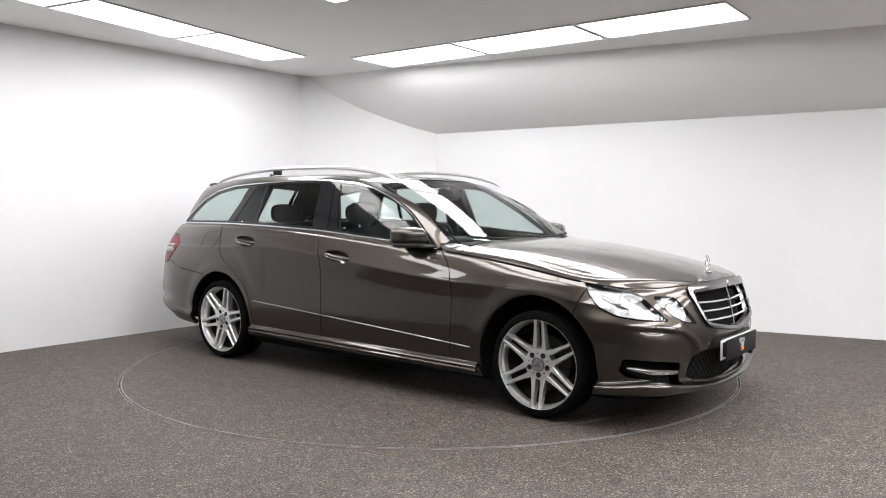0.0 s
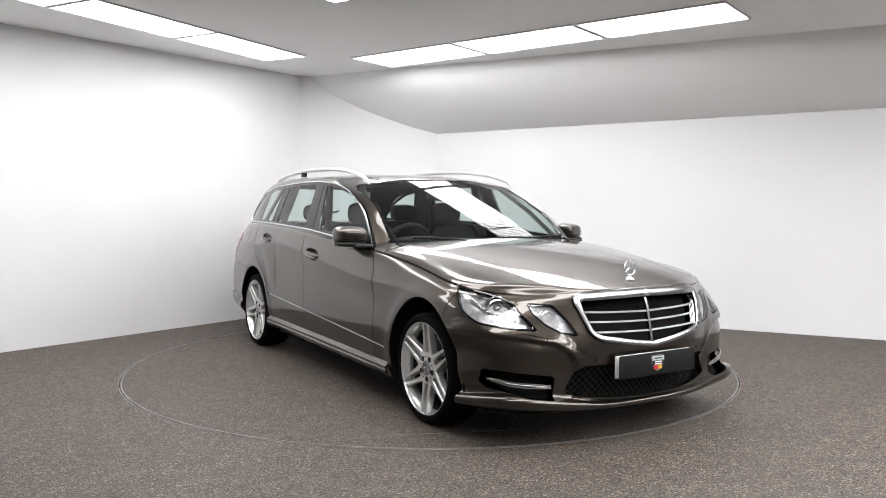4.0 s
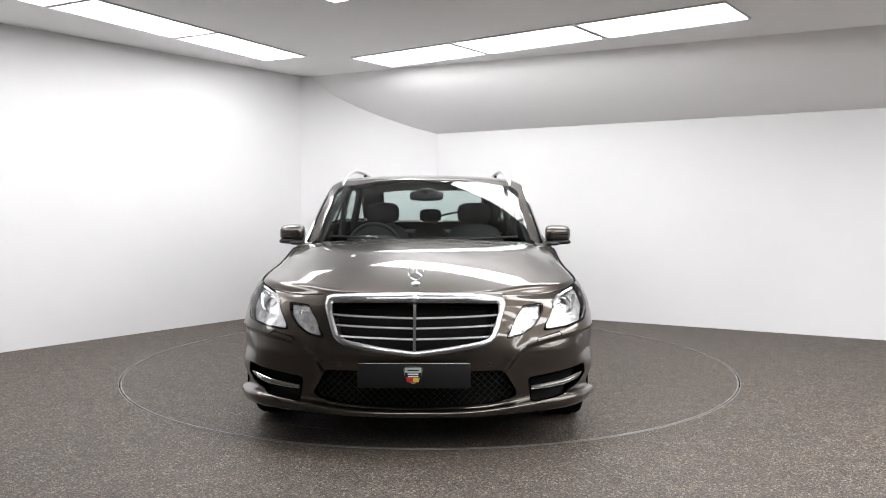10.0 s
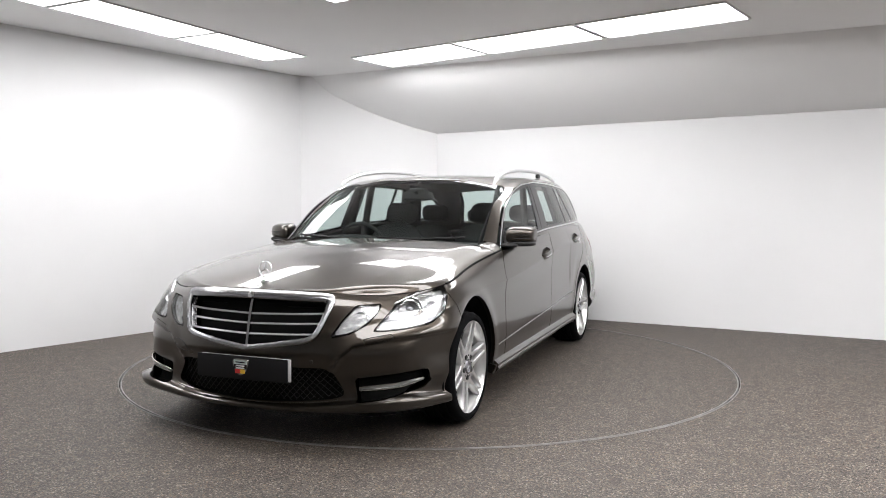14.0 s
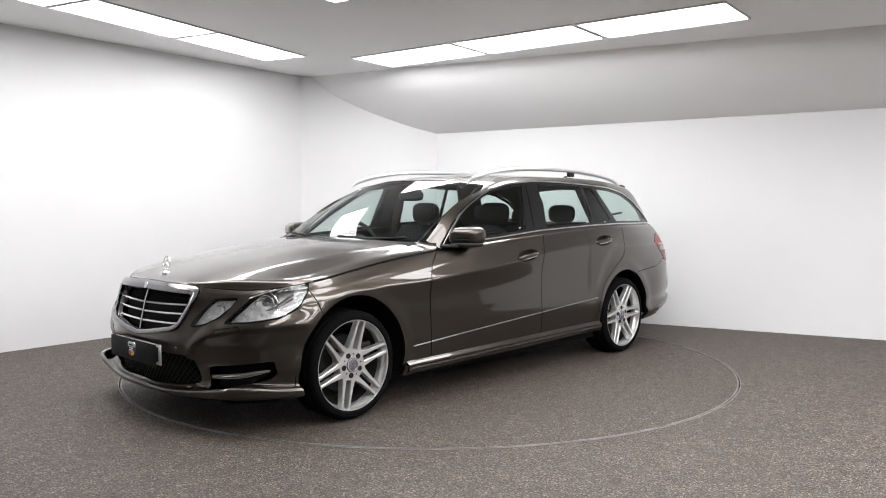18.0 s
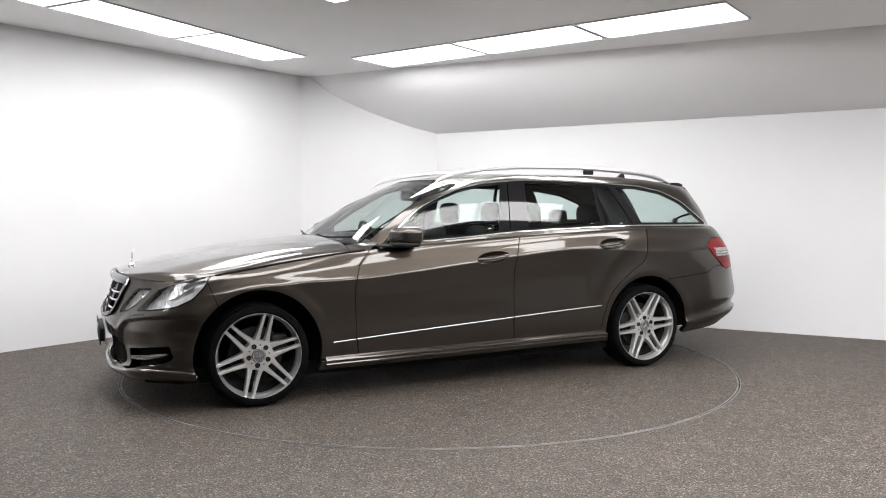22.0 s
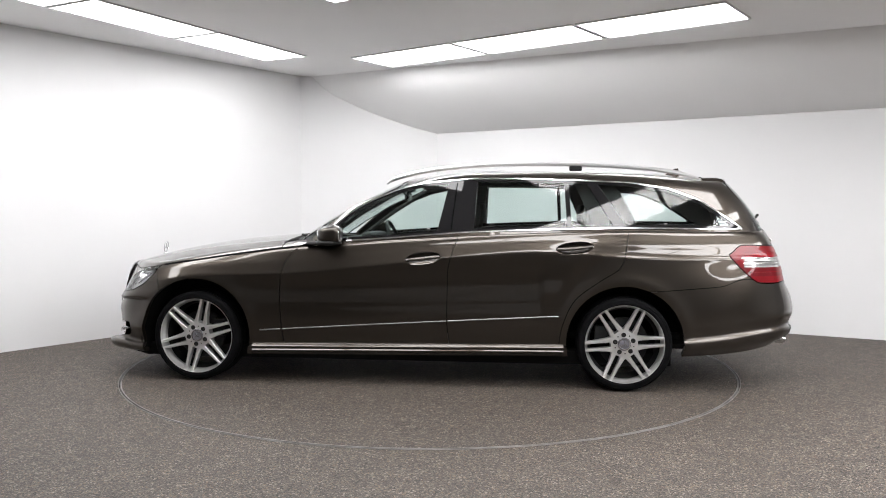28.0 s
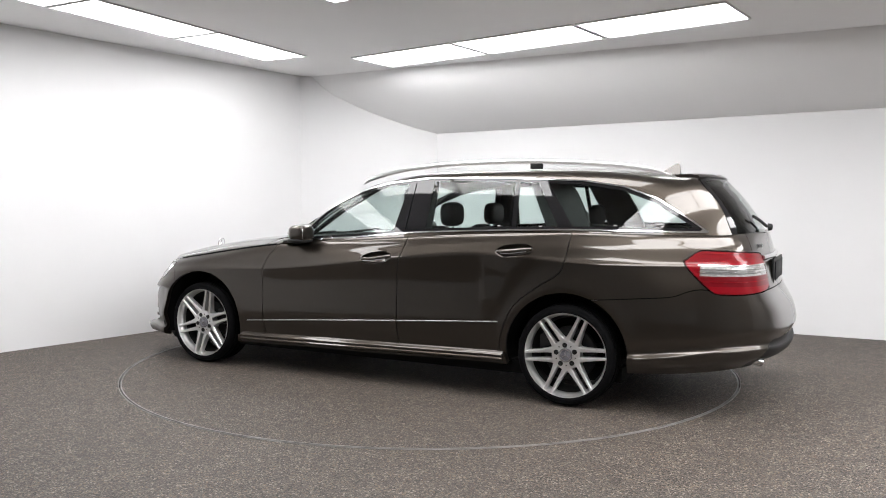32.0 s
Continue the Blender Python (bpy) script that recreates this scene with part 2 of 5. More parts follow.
for i in range(4):
    p = Vector((-1.66, 1.95, 0)) - ROW_A * (1.215 * i)
    light_panel((p.x, p.y, 0), -1 * ROW_A, Vector((ROW_A.y, -ROW_A.x, 0)), 1.19, 0.51, PANEL_DIM)
for i in range(3):
    p = Vector((-0.79, 1.77, 0)) + ROW_B * (1.215 * i)
    light_panel((p.x, p.y, 0), ROW_B, Vector((-ROW_B.y, ROW_B.x, 0)), 1.185, 0.62)
for i in range(2):
    p = Vector((-0.73, -0.31, 0)) + ROW_B * (1.215 * i)
    light_panel((p.x, p.y, 0), ROW_B, -1 * ROW_A, 1.19, 0.6, PANEL_DIM)
ROW_E = Vector((0.92, -0.392, 0))
for i in range(2):
    p = Vector((-2.28, -0.80, 0)) + ROW_E * (1.215 * i)
    light_panel((p.x, p.y, 0), ROW_E, Vector((ROW_E.y, -ROW_E.x, 0)), 1.19, 0.55, PANEL_DIM)
ROW_C = Vector((-0.829, -0.559, 0))
for i in range(4):
    p = Vector((2.95, -1.30, 0)) + ROW_C * (1.215 * i)
    light_panel((p.x, p.y, 0), ROW_C, Vector((-ROW_C.y, ROW_C.x, 0)), 1.19, 0.6)
# unseen grid added out of view to brighten the right side of the room
for k in range(1, 4):
    for i in range(-1, 3):
        p = Vector((2.6, -1.2, 0)) - ROW_A * (1.22 * i) + ROW_B * (1.3 * k)
        light_panel((p.x, p.y, 0), -1 * ROW_A, ROW_B, 1.19, 0.6, PANEL_BRIGHT)

# floor: one sheet with a round pit for the turntable
R_PIT, R_DISC = 2.242, 2.228
bm = bmesh.new()
N = 160
ring = [bm.verts.new((R_PIT * math.cos(2 * math.pi * i / N), R_PIT * math.sin(2 * math.pi * i / N), 0)) for i in range(N)]
outer = [bm.verts.new((11 * math.cos(2 * math.pi * i / N), 11 * math.sin(2 * math.pi * i / N) - 1, 0)) for i in range(N)]
low = [bm.verts.new((v.co.x, v.co.y, -0.06)) for v in ring]
for i in range(N):
    j = (i + 1) % N
    bm.faces.new((ring[i], outer[i], outer[j], ring[j])), bm.faces.new((low[i], ring[i], ring[j], low[j]))
bm.faces.new(low)
tagged(part("floor", bm, FLOOR), kind="structure")

EDGE_METAL = add_noise(material("worn aluminium edge", (0.3, 0.3, 0.29), 0.5, 0.5), 6, (0.13, 0.127, 0.123), (0.32, 0.315, 0.307))
# the disc that turns with the car on it
turntable = new("turntable")
tagged(turntable, "round floor turntable surfaced with grey-brown stone granules", "turntable")
bm = bmesh.new()
bmesh.ops.create_cone(bm, cap_ends=True, segments=N, radius1=R_DISC, radius2=R_DISC, depth=0.04)
bmesh.ops.translate(bm, vec=(0, 0, -0.021), verts=bm.verts[:])
part("deck", bm, DECK, turntable, angle=30)
seam = tube([(1.60, -1.215, 0.0005), (1.897, -.506, 0.0005)], 0.0014, 6)
part("deck_seam", seam, EDGE_METAL, turntable, "hairline metal joint in the deck")
bm = lathe([(R_DISC - 0.005, -0.02), (R_DISC + 0.003, -0.02), (R_DISC + 0.003, 0.003), (R_DISC - 0.005, 0.003)], N, True)
bmesh.ops.rotate(bm, matrix=Matrix.Rotation(radians(90), 3, "X"), verts=bm.verts[:])
part("rim_strip", bm, EDGE_METAL, turntable, "thin bare metal edge strip")
bm = lathe([(R_PIT - 0.002, -0.03), (R_PIT + 0.004, -0.03), (R_PIT + 0.004, 0.0025), (R_PIT - 0.002, 0.0025)], N, True)
bmesh.ops.rotate(bm, matrix=Matrix.Rotation(radians(90), 3, "X"), verts=bm.verts[:])
tagged(part("trim", bm, EDGE_METAL), kind="structure")


# ---- the car: a body skin lofted from design lines, then cut into its panels ----
# car space: x forward, y to the car's left, z up; origin on the ground midway between the axles
car = new("car")
tagged(car, "brown-grey metallic estate car with silver alloy wheels on a turntable", "car")
AXLE, WHEEL_R = 1.437, 0.3085


def knots(line):
    d = np.linalg.norm(np.diff(line, axis=0), axis=1)
    return np.concatenate([[0], np.cumsum(d)])


def cubic(t, y, s):
    """Natural cubic spline through (t, y), y of any trailing shape, read at s."""
    n = len(t)
    h = np.diff(t)
    A, shape = np.zeros((n, n)), y.shape[1:]
    rhs = np.zeros((n, int(np.prod(shape))))
    Y = y.reshape(n, -1)
    A[0, 0] = A[-1, -1] = 1
    for i in range(1, n - 1):
        A[i, i - 1], A[i, i], A[i, i + 1] = h[i - 1], 2 * (h[i - 1] + h[i]), h[i]
        rhs[i] = 6 * ((Y[i + 1] - Y[i]) / h[i] - (Y[i] - Y[i - 1]) / h[i - 1])
    M = np.linalg.solve(A, rhs)
    k = np.clip(np.searchsorted(t, s) - 1, 0, n - 2)
    a, b = (t[k + 1] - s)[:, None], (s - t[k])[:, None]
    hk = h[k][:, None]
    out = (M[k] * a ** 3 + M[k + 1] * b ** 3) / (6 * hk) + (Y[k] / hk - M[k] * hk / 6) * a + (Y[k + 1] / hk - M[k + 1] * hk / 6) * b
    return out.reshape((len(s), *shape))


class Skin:
    """Vertices with normals and skin coordinates (u along the car, v round its section), and faces."""

    def __init__(self, P, N, UV, F):
        self.P, self.N, self.UV, self.F = P, N, UV, F

    def cut(self, f):
        """Splits along f = 0 (an array over the vertices): the parts where f is below and above zero."""
        f = np.where(np.abs(f) < 1e-6, 1e-6, f)
        P, N, UV, extra, made = list(self.P), list(self.N), list(self.UV), [], {}
        neg, pos = [], []
        side = (f > 0).tolist()
        fl = f.tolist()
        for face in self.F:
            s = [side[i] for i in face]
            if all(s):
                pos.append(face)
            elif not any(s):
                neg.append(face)
            else:
                a, b = [], []
                for i, j in zip(face, face[1:] + face[:1]):
                    (b if side[i] else a).append(i)
                    if side[i] != side[j]:
                        key = (i, j) if i < j else (j, i)
                        if key not in made:
                            w = fl[i] / (fl[i] - fl[j])
                            made[key] = len(P)
                            P.append(P[i] * (1 - w) + P[j] * w)
                            N.append(N[i] * (1 - w) + N[j] * w)
                            UV.append(UV[i] * (1 - w) + UV[j] * w)
                        a.append(made[key]), b.append(made[key])
                if len(a) > 2:
                    neg.append(a)
                if len(b) > 2:
                    pos.append(b)
        P, N, UV = np.array(P), np.array(N), np.array(UV)
        return Skin(P, N, UV, neg).packed(), Skin(P, N, UV, pos).packed()

    def packed(self):
        if not self.F:
            return Skin(np.zeros((0, 3)), np.zeros((0, 3)), np.zeros((0, 2)), [])
        used = np.unique(np.concatenate([np.array(f) for f in self.F]))
        to = np.full(len(self.P), -1)
        to[used] = np.arange(len(used))
        to = to.tolist()
        N = self.N[used]
        N = N / np.maximum(np.linalg.norm(N, axis=1), 1e-9)[:, None]
        return Skin(self.P[used], N, self.UV[used], [[to[i] for i in f] for f in self.F])

    def band(self, f, half):
        """The strip where |f| < half; f is a function of the skin."""
        a = self.cut(f(self) - half)[0]
        return a.cut(f(a) + half)[1] if a.F else a

    def rim(self):
        """Border edges in face order."""
        count = {}
        for f in self.F:
            for i, j in zip(f, f[1:] + f[:1]):
                if (j, i) in count:
                    del count[(j, i)]
                else:
                    count[(i, j)] = 1
        return list(count)

    def main(self, share=0.04):
        """Without the slivers that a cut leaves."""
        up = list(range(len(self.P)))

        def root(i):
            while up[i] != i:
                up[i] = up[up[i]]
                i = up[i]
            return i

        for f in self.F:
            r = root(f[0])
            for i in f[1:]:
                up[root(i)] = r
        size = {}
        for f in self.F:
            r = root(f[0])
            size[r] = size.get(r, 0) + 1
        most = max(size.values())
        return Skin(self.P, self.N, self.UV, [f for f in self.F if size[root(f[0])] > share * most]).packed()

    def moved(self, d):
        return Skin(self.P + self.N * d, self.N, self.UV, self.F)


def outline_distance(x, z, poly):
    """Signed distance of points to a closed outline, below zero inside."""
    p = np.array(poly, float)
    q = np.roll(p, -1, axis=0)
    best = np.full(len(x), 1e9)
    inside = np.zeros(len(x), bool)
    for (ax, az), (bx, bz) in zip(p, q):
        dx, dz = bx - ax, bz - az
        w = np.clip(((x - ax) * dx + (z - az) * dz) / (dx * dx + dz * dz + 1e-12), 0, 1)
        best = np.minimum(best, np.hypot(x - ax - w * dx, z - az - w * dz))
        cross = (az > z) != (bz > z)
        inside ^= cross & (x < ax + (z - az) / (dz if abs(dz) > 1e-12 else 1e-12) * dx)
    return np.where(inside, -best, best)


def line_side(x, z, pts):
    """Signed distance to an open line, above zero on its left."""
    p = np.array(pts, float)
    best, sign = np.full(len(x), 1e9), np.ones(len(x))
    last = len(p) - 2
    for k, ((ax, az), (bx, bz)) in enumerate(zip(p[:-1], p[1:])):
        dx, dz = bx - ax, bz - az
        w = ((x - ax) * dx + (z - az) * dz) / (dx * dx + dz * dz)
        w = np.clip(w, -1e9 if k == 0 else 0, 1e9 if k == last else 1)
        d = np.hypot(x - ax - w * dx, z - az - w * dz)
        c = dx * (z - az) - dz * (x - ax)
        near = d < best - 1e-9
        best, sign = np.where(near, d, best), np.where(near, np.where(c > 0, 1, -1), sign)
    return best * sign


def loft(rows, knot_row, step=0.022, vstep=0.022, shape=None):
    """A skin through design lines (rows of points at common columns, front centre to rear centre), mirrored ends."""
    R = np.array(rows, float)                       # rows, columns, xyz
    T = knots(R[knot_row])
    flip = np.array([1, -1, 1])
    ext = np.concatenate([R[:, 3:0:-1] * flip, R, R[:, -2:-5:-1] * flip], axis=1)
    Text = np.concatenate([-T[3:0:-1], T, 2 * T[-1] - T[-2:-5:-1]])
    n = int(T[-1] / step)
    s = np.unique(np.concatenate([np.linspace(0, T[-1], n), T]))
    keep = np.concatenate([[True], np.diff(s) > 0.004])
    s = s[keep]
    s[-1] = T[-1]
    C = cubic(Text, ext.transpose(1, 0, 2), s)      # columns, rows, xyz
    C[0, :, 1] = C[-1, :, 1] = 0
    C = C.transpose(1, 0, 2)
    out, vs = [], []
    k = len(C)
    for i in range(k - 1):
        a, b, c = C[max(i - 1, 0)], C[i], C[i + 1]
        d = C[i + 2] if i + 2 < k else C[i] * flip
        if i == 0:
            a = 2 * b - c
        m = max(2, int(np.ceil(np.median(np.linalg.norm(c - b, axis=1)) / vstep)))
        lb, lc, la = (np.linalg.norm(c - b, axis=1)[:, None] + 1e-6), np.linalg.norm(d - c, axis=1)[:, None] + 1e-6, np.linalg.norm(b - a, axis=1)[:, None] + 1e-6
        tb = lb * ((b - a) / la * lb + (c - b) / lb * la) / (la + lb)
        tc = lb * ((c - b) / lb * lc + (d - c) / lc * lb) / (lb + lc)
        for q in range(m + (i == k - 2)):
            t = q / m
            out.append((2 * t ** 3 - 3 * t * t + 1) * b + (t ** 3 - 2 * t * t + t) * tb + (3 * t * t - 2 * t ** 3) * c + (t ** 3 - t * t) * tc)
            vs.append(i + t)
    G = np.array(out)
    G[:, 0, 1] = G[:, -1, 1] = 0
    if shape:
        G = shape(G, np.array(vs))
    du, dv = np.gradient(G, axis=1), np.gradient(G, axis=0)
    N = np.cross(du, dv)
    N /= np.linalg.norm(N, axis=2)[..., None] + 1e-12
    N[:, 0, 1] = N[:, -1, 1] = 0
    h, w = G.shape[:2]
    UV = np.stack(np.broadcast_arrays(s[None, :], np.array(vs)[:, None]), -1)
    F = [[r * w + c, r * w + c + 1, (r + 1) * w + c + 1, (r + 1) * w + c] for r in range(h - 1) for c in range(w - 1)]
    sk = Skin(G.reshape(-1, 3), N.reshape(-1, 3), UV.reshape(-1, 2).astype(float), F)
    return sk, T


def panel(name, skin, mat, parent, whole=False, side=1, depth=0.014, label="", lift=0.0, gap=0.0):
    """One body panel: the skin piece with its turned-in edges. whole joins both halves; side -1 mirrors."""
    skin = skin.main()
    P, N, F = skin.P + skin.N * lift, skin.N, skin.F
    rim = skin.rim()
    if whole:
        rim = [(i, j) for i, j in rim if abs(P[i, 1]) > 1e-4 or abs(P[j, 1]) > 1e-4]
    V, NN, FF = [*P], [*N], [list(f) for f in F]
    if depth:
        first = {}
        for i, j in rim:
            a, b = P[i], P[j]
            e = b - a
            out = np.cross(e, N[i])
            ln = np.linalg.norm(out)
            out = (out / ln if ln > 1e-9 else N[i]) * (1 if depth > 0 else -1)
            base = len(V)
            V += [a, b, b - N[j] * depth, a - N[i] * depth]
            NN += [out] * 4
            FF.append([base + 1, base, base + 3, base + 2] if depth > 0 else [base, base + 1, base + 2, base + 3])
    V, NN = np.array(V), np.array(NN)
    flip = np.array([1, -1, 1])
    if whole:
        n = len(V)
        V2, N2 = V * flip, NN * flip
        centre = np.abs(V[:, 1]) < 1e-4
        to = [i if centre[i] and i < len(P) else n + i for i in range(n)]
        FF = FF + [[to[i] for i in f[::-1]] for f in FF]
        V, NN = np.concatenate([V, V2]), np.concatenate([NN, N2])
    elif side < 0:
        V, NN, FF = V * flip, NN * flip, [f[::-1] for f in FF]
    return link_mesh(name, V, FF, mat, parent, label, True, NN)


# design lines of the lower body, front centre to rear centre
L0 = [(2.17, 0, 0.165), (2.16, 0.3, 0.166), (2.11, 0.56, 0.17), (1.955, 0.755, 0.18), (1.8, 0.868, 0.188), (1.437, 0.895, 0.2), (0.85, 0.885, 0.205), (0.55, 0.885, 0.21),
      (-0.3, 0.885, 0.222), (-1, 0.89, 0.235), (-1.437, 0.9, 0.23), (-1.85, 0.868, 0.235), (-2.19, 0.815, 0.262), (-2.4, 0.67, 0.285), (-2.48, 0.36, 0.29), (-2.5, 0, 0.29)]
L1 = [(2.238, 0, 0.188), (2.226, 0.3, 0.191), (2.178, 0.57, 0.208), (2.055, 0.838, 0.228), (1.8, 0.934, 0.212), (1.437, 0.925, 0.25), (0.85, 0.905, 0.262), (0.55, 0.905, 0.268),
      (-0.3, 0.905, 0.28), (-1, 0.91, 0.29), (-1.437, 0.92, 0.3), (-1.85, 0.92, 0.306), (-2.2, 0.88, 0.354), (-2.463, 0.751, 0.384), (-2.6, 0.4, 0.372), (-2.63, 0, 0.372)]
LS = [(2.216, 0, 0.21), (2.203, 0.3, 0.215), (2.14, 0.562, 0.246), (2.018, 0.806, 0.274), (1.8, 0.908, 0.252), (1.437, 0.922, 0.28), (0.85, 0.912, 0.31), (0.55, 0.912, 0.315),
      (-0.3, 0.915, 0.325), (-1, 0.918, 0.335), (-1.437, 0.925, 0.34), (-1.85, 0.908, 0.344), (-2.2, 0.868, 0.391), (-2.452, 0.742, 0.417), (-2.595, 0.398, 0.403), (-2.615, 0, 0.402)]
L2 = [(2.222, 0, 0.35), (2.21, 0.3, 0.35), (2.13, 0.57, 0.355), (1.988, 0.829, 0.36), (1.8, 0.926, 0.36), (1.437, 0.93, 0.36), (0.85, 0.922, 0.4), (0.55, 0.924, 0.405),
      (-0.3, 0.928, 0.42), (-1, 0.928, 0.43), (-1.437, 0.93, 0.42), (-1.85, 0.912, 0.44), (-2.2, 0.874, 0.475), (-2.466, 0.752, 0.495), (-2.612, 0.4, 0.495), (-2.645, 0, 0.495)]
L3 = [(2.246, 0, 0.47), (2.233, 0.3, 0.47), (2.15, 0.57, 0.475), (2.002, 0.824, 0.485), (1.8, 0.921, 0.47), (1.437, 0.93, 0.5), (0.85, 0.921, 0.54), (0.55, 0.923, 0.545),
      (-0.3, 0.926, 0.56), (-1, 0.926, 0.57), (-1.437, 0.93, 0.56), (-1.85, 0.91, 0.56), (-2.2, 0.872, 0.57), (-2.46, 0.745, 0.59), (-2.598, 0.4, 0.585), (-2.63, 0, 0.58)]
L4 = [(2.236, 0, 0.545), (2.223, 0.3, 0.545), (2.13, 0.56, 0.555), (1.97, 0.829, 0.572), (1.8, 0.919, 0.585), (1.437, 0.925, 0.63), (0.85, 0.918, 0.66), (0.55, 0.92, 0.67),
      (-0.3, 0.923, 0.7), (-1, 0.923, 0.72), (-1.437, 0.925, 0.7), (-1.85, 0.902, 0.7), (-2.2, 0.852, 0.715), (-2.425, 0.75, 0.72), (-2.535, 0.4, 0.71), (-2.556, 0, 0.7)]
L5 = [(2.215, 0, 0.64), (2.2, 0.3, 0.64), (2.098, 0.55, 0.64), (1.943, 0.8, 0.655), (1.79, 0.899, 0.675), (1.437, 0.92, 0.716), (0.85, 0.925, 0.742), (0.55, 0.93, 0.764),
      (-0.3, 0.932, 0.857), (-1, 0.929, 0.895), (-1.437, 0.918, 0.868), (-1.85, 0.88, 0.86), (-2.2, 0.815, 0.862), (-2.4, 0.742, 0.85), (-2.503, 0.4, 0.85), (-2.526, 0, 0.84)]
L6 = [(2.195, 0, 0.71), (2.18, 0.3, 0.71), (2.073, 0.54, 0.7), (1.915, 0.773, 0.705), (1.78, 0.878, 0.715), (1.437, 0.913, 0.736), (0.85, 0.919, 0.758), (0.55, 0.925, 0.781),
      (-0.3, 0.927, 0.873), (-1, 0.924, 0.911), (-1.437, 0.91, 0.884), (-1.85, 0.871, 0.876), (-2.2, 0.802, 0.878), (-2.388, 0.722, 0.885), (-2.486, 0.39, 0.895), (-2.508, 0, 0.895)]
LB = [(2.18, 0, 0.745), (2.163, 0.3, 0.744), (2.058, 0.53, 0.73), (1.905, 0.75, 0.732), (1.768, 0.858, 0.75), (1.42, 0.889, 0.79), (0.85, 0.888, 0.845), (0.55, 0.896, 0.868),
      (-0.3, 0.905, 0.93), (-1, 0.899, 0.975), (-1.437, 0.878, 0.985), (-1.85, 0.83, 0.98), (-2.2, 0.757, 0.975), (-2.362, 0.675, 0.975), (-2.462, 0.37, 0.977), (-2.485, 0, 0.975)]
L7 = [(2.162, 0, 0.772), (2.146, 0.3, 0.77), (2.043, 0.52, 0.752), (1.893, 0.724, 0.754), (1.75, 0.831, 0.777), (1.4, 0.846, 0.832), (0.85, 0.853, 0.908), (0.55, 0.862, 0.937),
      (-0.3, 0.876, 0.995), (-1, 0.872, 1.03), (-1.437, 0.852, 1.04), (-1.85, 0.79, 1.04), (-2.215, 0.703, 1.035), (-2.335, 0.605, 1.04), (-2.432, 0.35, 1.045), (-2.454, 0, 1.045)]
# hood centre line at the same columns; aft of the cowl it only carries the curve on
HC = [(2.112, .792), (2.082, .802), (1.995, .828), (1.855, .861), (1.72, .887), (1.42, .936), (.86, .985), (.5, .99),
      (-.3, 1.0), (-1.0, 1.03), (-1.4, 1.04), (-1.75, 1.045), (-2.0, 1.045), (-2.2, 1.045), (-2.3, 1.046), (-2.4, 1.046)]


def between(a, b, w):
    return [tuple(p + (q - p) * w for p, q in zip(s, t)) for s, t in zip(a, b)]


PONTOON = [(-2.75, .868), (-2.2, .872), (-1.9, .874), (-1.65, .880), (-1.46, .884), (-1.33, .858), (-1.235, .808), (-1.15, .712), (-1.09, .60), (-1.06, .48)]


def bumper_step(G, vs):
    """The hood evened out, the moulded step of the front bumper, the hood ridge and the raised rear wing."""
    G = G.copy()
    x, y, z = G[..., 0], np.abs(G[..., 1]), G[..., 2]
    # hood: a crowned middle between two straight ridges, and shoulders that fall from the ridges to the fenders
    on = (vs[:, None] >= 12.0) & (x > .78)
    hx, hy = x[on], y[on]
    crown = np.polyval(np.polyfit([p[0] for p in HC[:7]], [p[1] for p in HC[:7]], 3), hx)
    ridge = np.interp(hx, (.6, .85, 2.05), (.715, .69, .515))
    edge_y = np.polyval(np.polyfit((.85, 1.40, 1.75), (.853, .846, .831), 2), np.minimum(hx, 1.8))
    edge_z = np.polyval(np.polyfit((.85, 1.40, 1.75), (.908, .832, .777), 2), hx)
    bow = np.interp(hx, (.85, 1.5, 2.0), (.030, .034, .030))
    d = np.clip((hy - ridge) / (edge_y - ridge), 0, 1.3)
    even = crown - bow * np.minimum(hy / ridge, 1) ** 2
    even -= (crown - bow - edge_z) * (.62 * d + .38 * d * d)
    inner = np.broadcast_to(vs[:, None], x.shape)[on]
    keep = np.clip(1 - (inner - 12.0) / 2.0, 0, 1)
    keep = keep * keep * (3 - 2 * keep)
    G[..., 2][on] = even + (z[on] - even) * keep
    z = G[..., 2]
    line = np.interp(y, (.40, .446, .46, .50, .556, .697, .873), (.385, .394, .42, .475, .521, .549, .570))
    f = line - z
    ease = lambda t: np.clip(t, 0, 1) ** 2 * (3 - 2 * np.clip(t, 0, 1))
    k = ease(f / .022) * (1 - ease((f - .10) / .12)) * ease((x - 1.72) / .12) * ease((y - .40) / .06)
    H = G.copy()
    a = np.clip(y / .95, 0, 1) * 1.15
    lip = np.where(f < 0, ease((f + .085) / .085), 1 - ease(f / .018)) * ease((x - 1.72) / .12) * ease((y - .40) / .06)
    H[..., 0] += (.011 * lip - .016 * k) * np.cos(a)
    H[..., 1] += (.008 * lip - .012 * k) * np.sin(a)
    # rear wing: everything inside the pontoon line stands proud of the door, with a shoulder that faces up
    p = line_side(x.ravel(), z.ravel(), PONTOON).reshape(x.shape)
    q = ease(p / .10) * (1 - .85 * ease((p - .08) / .30)) * ease((y - .5) / .1) * (x < -.9) * ease((z - .50) / .15)
    H[..., 1] += np.sign(G[..., 1]) * .006 * q * ease((2.2 + x) / .5)
    # soft flare round the wheel openings
    for ax in (1.437, -1.437):
        d = np.hypot(x - ax, z - .32)
        H[..., 1] += np.sign(G[..., 1]) * .006 * np.exp(-((d - .40) / .045) ** 2) * ease((y - .7) / .1)
    return H


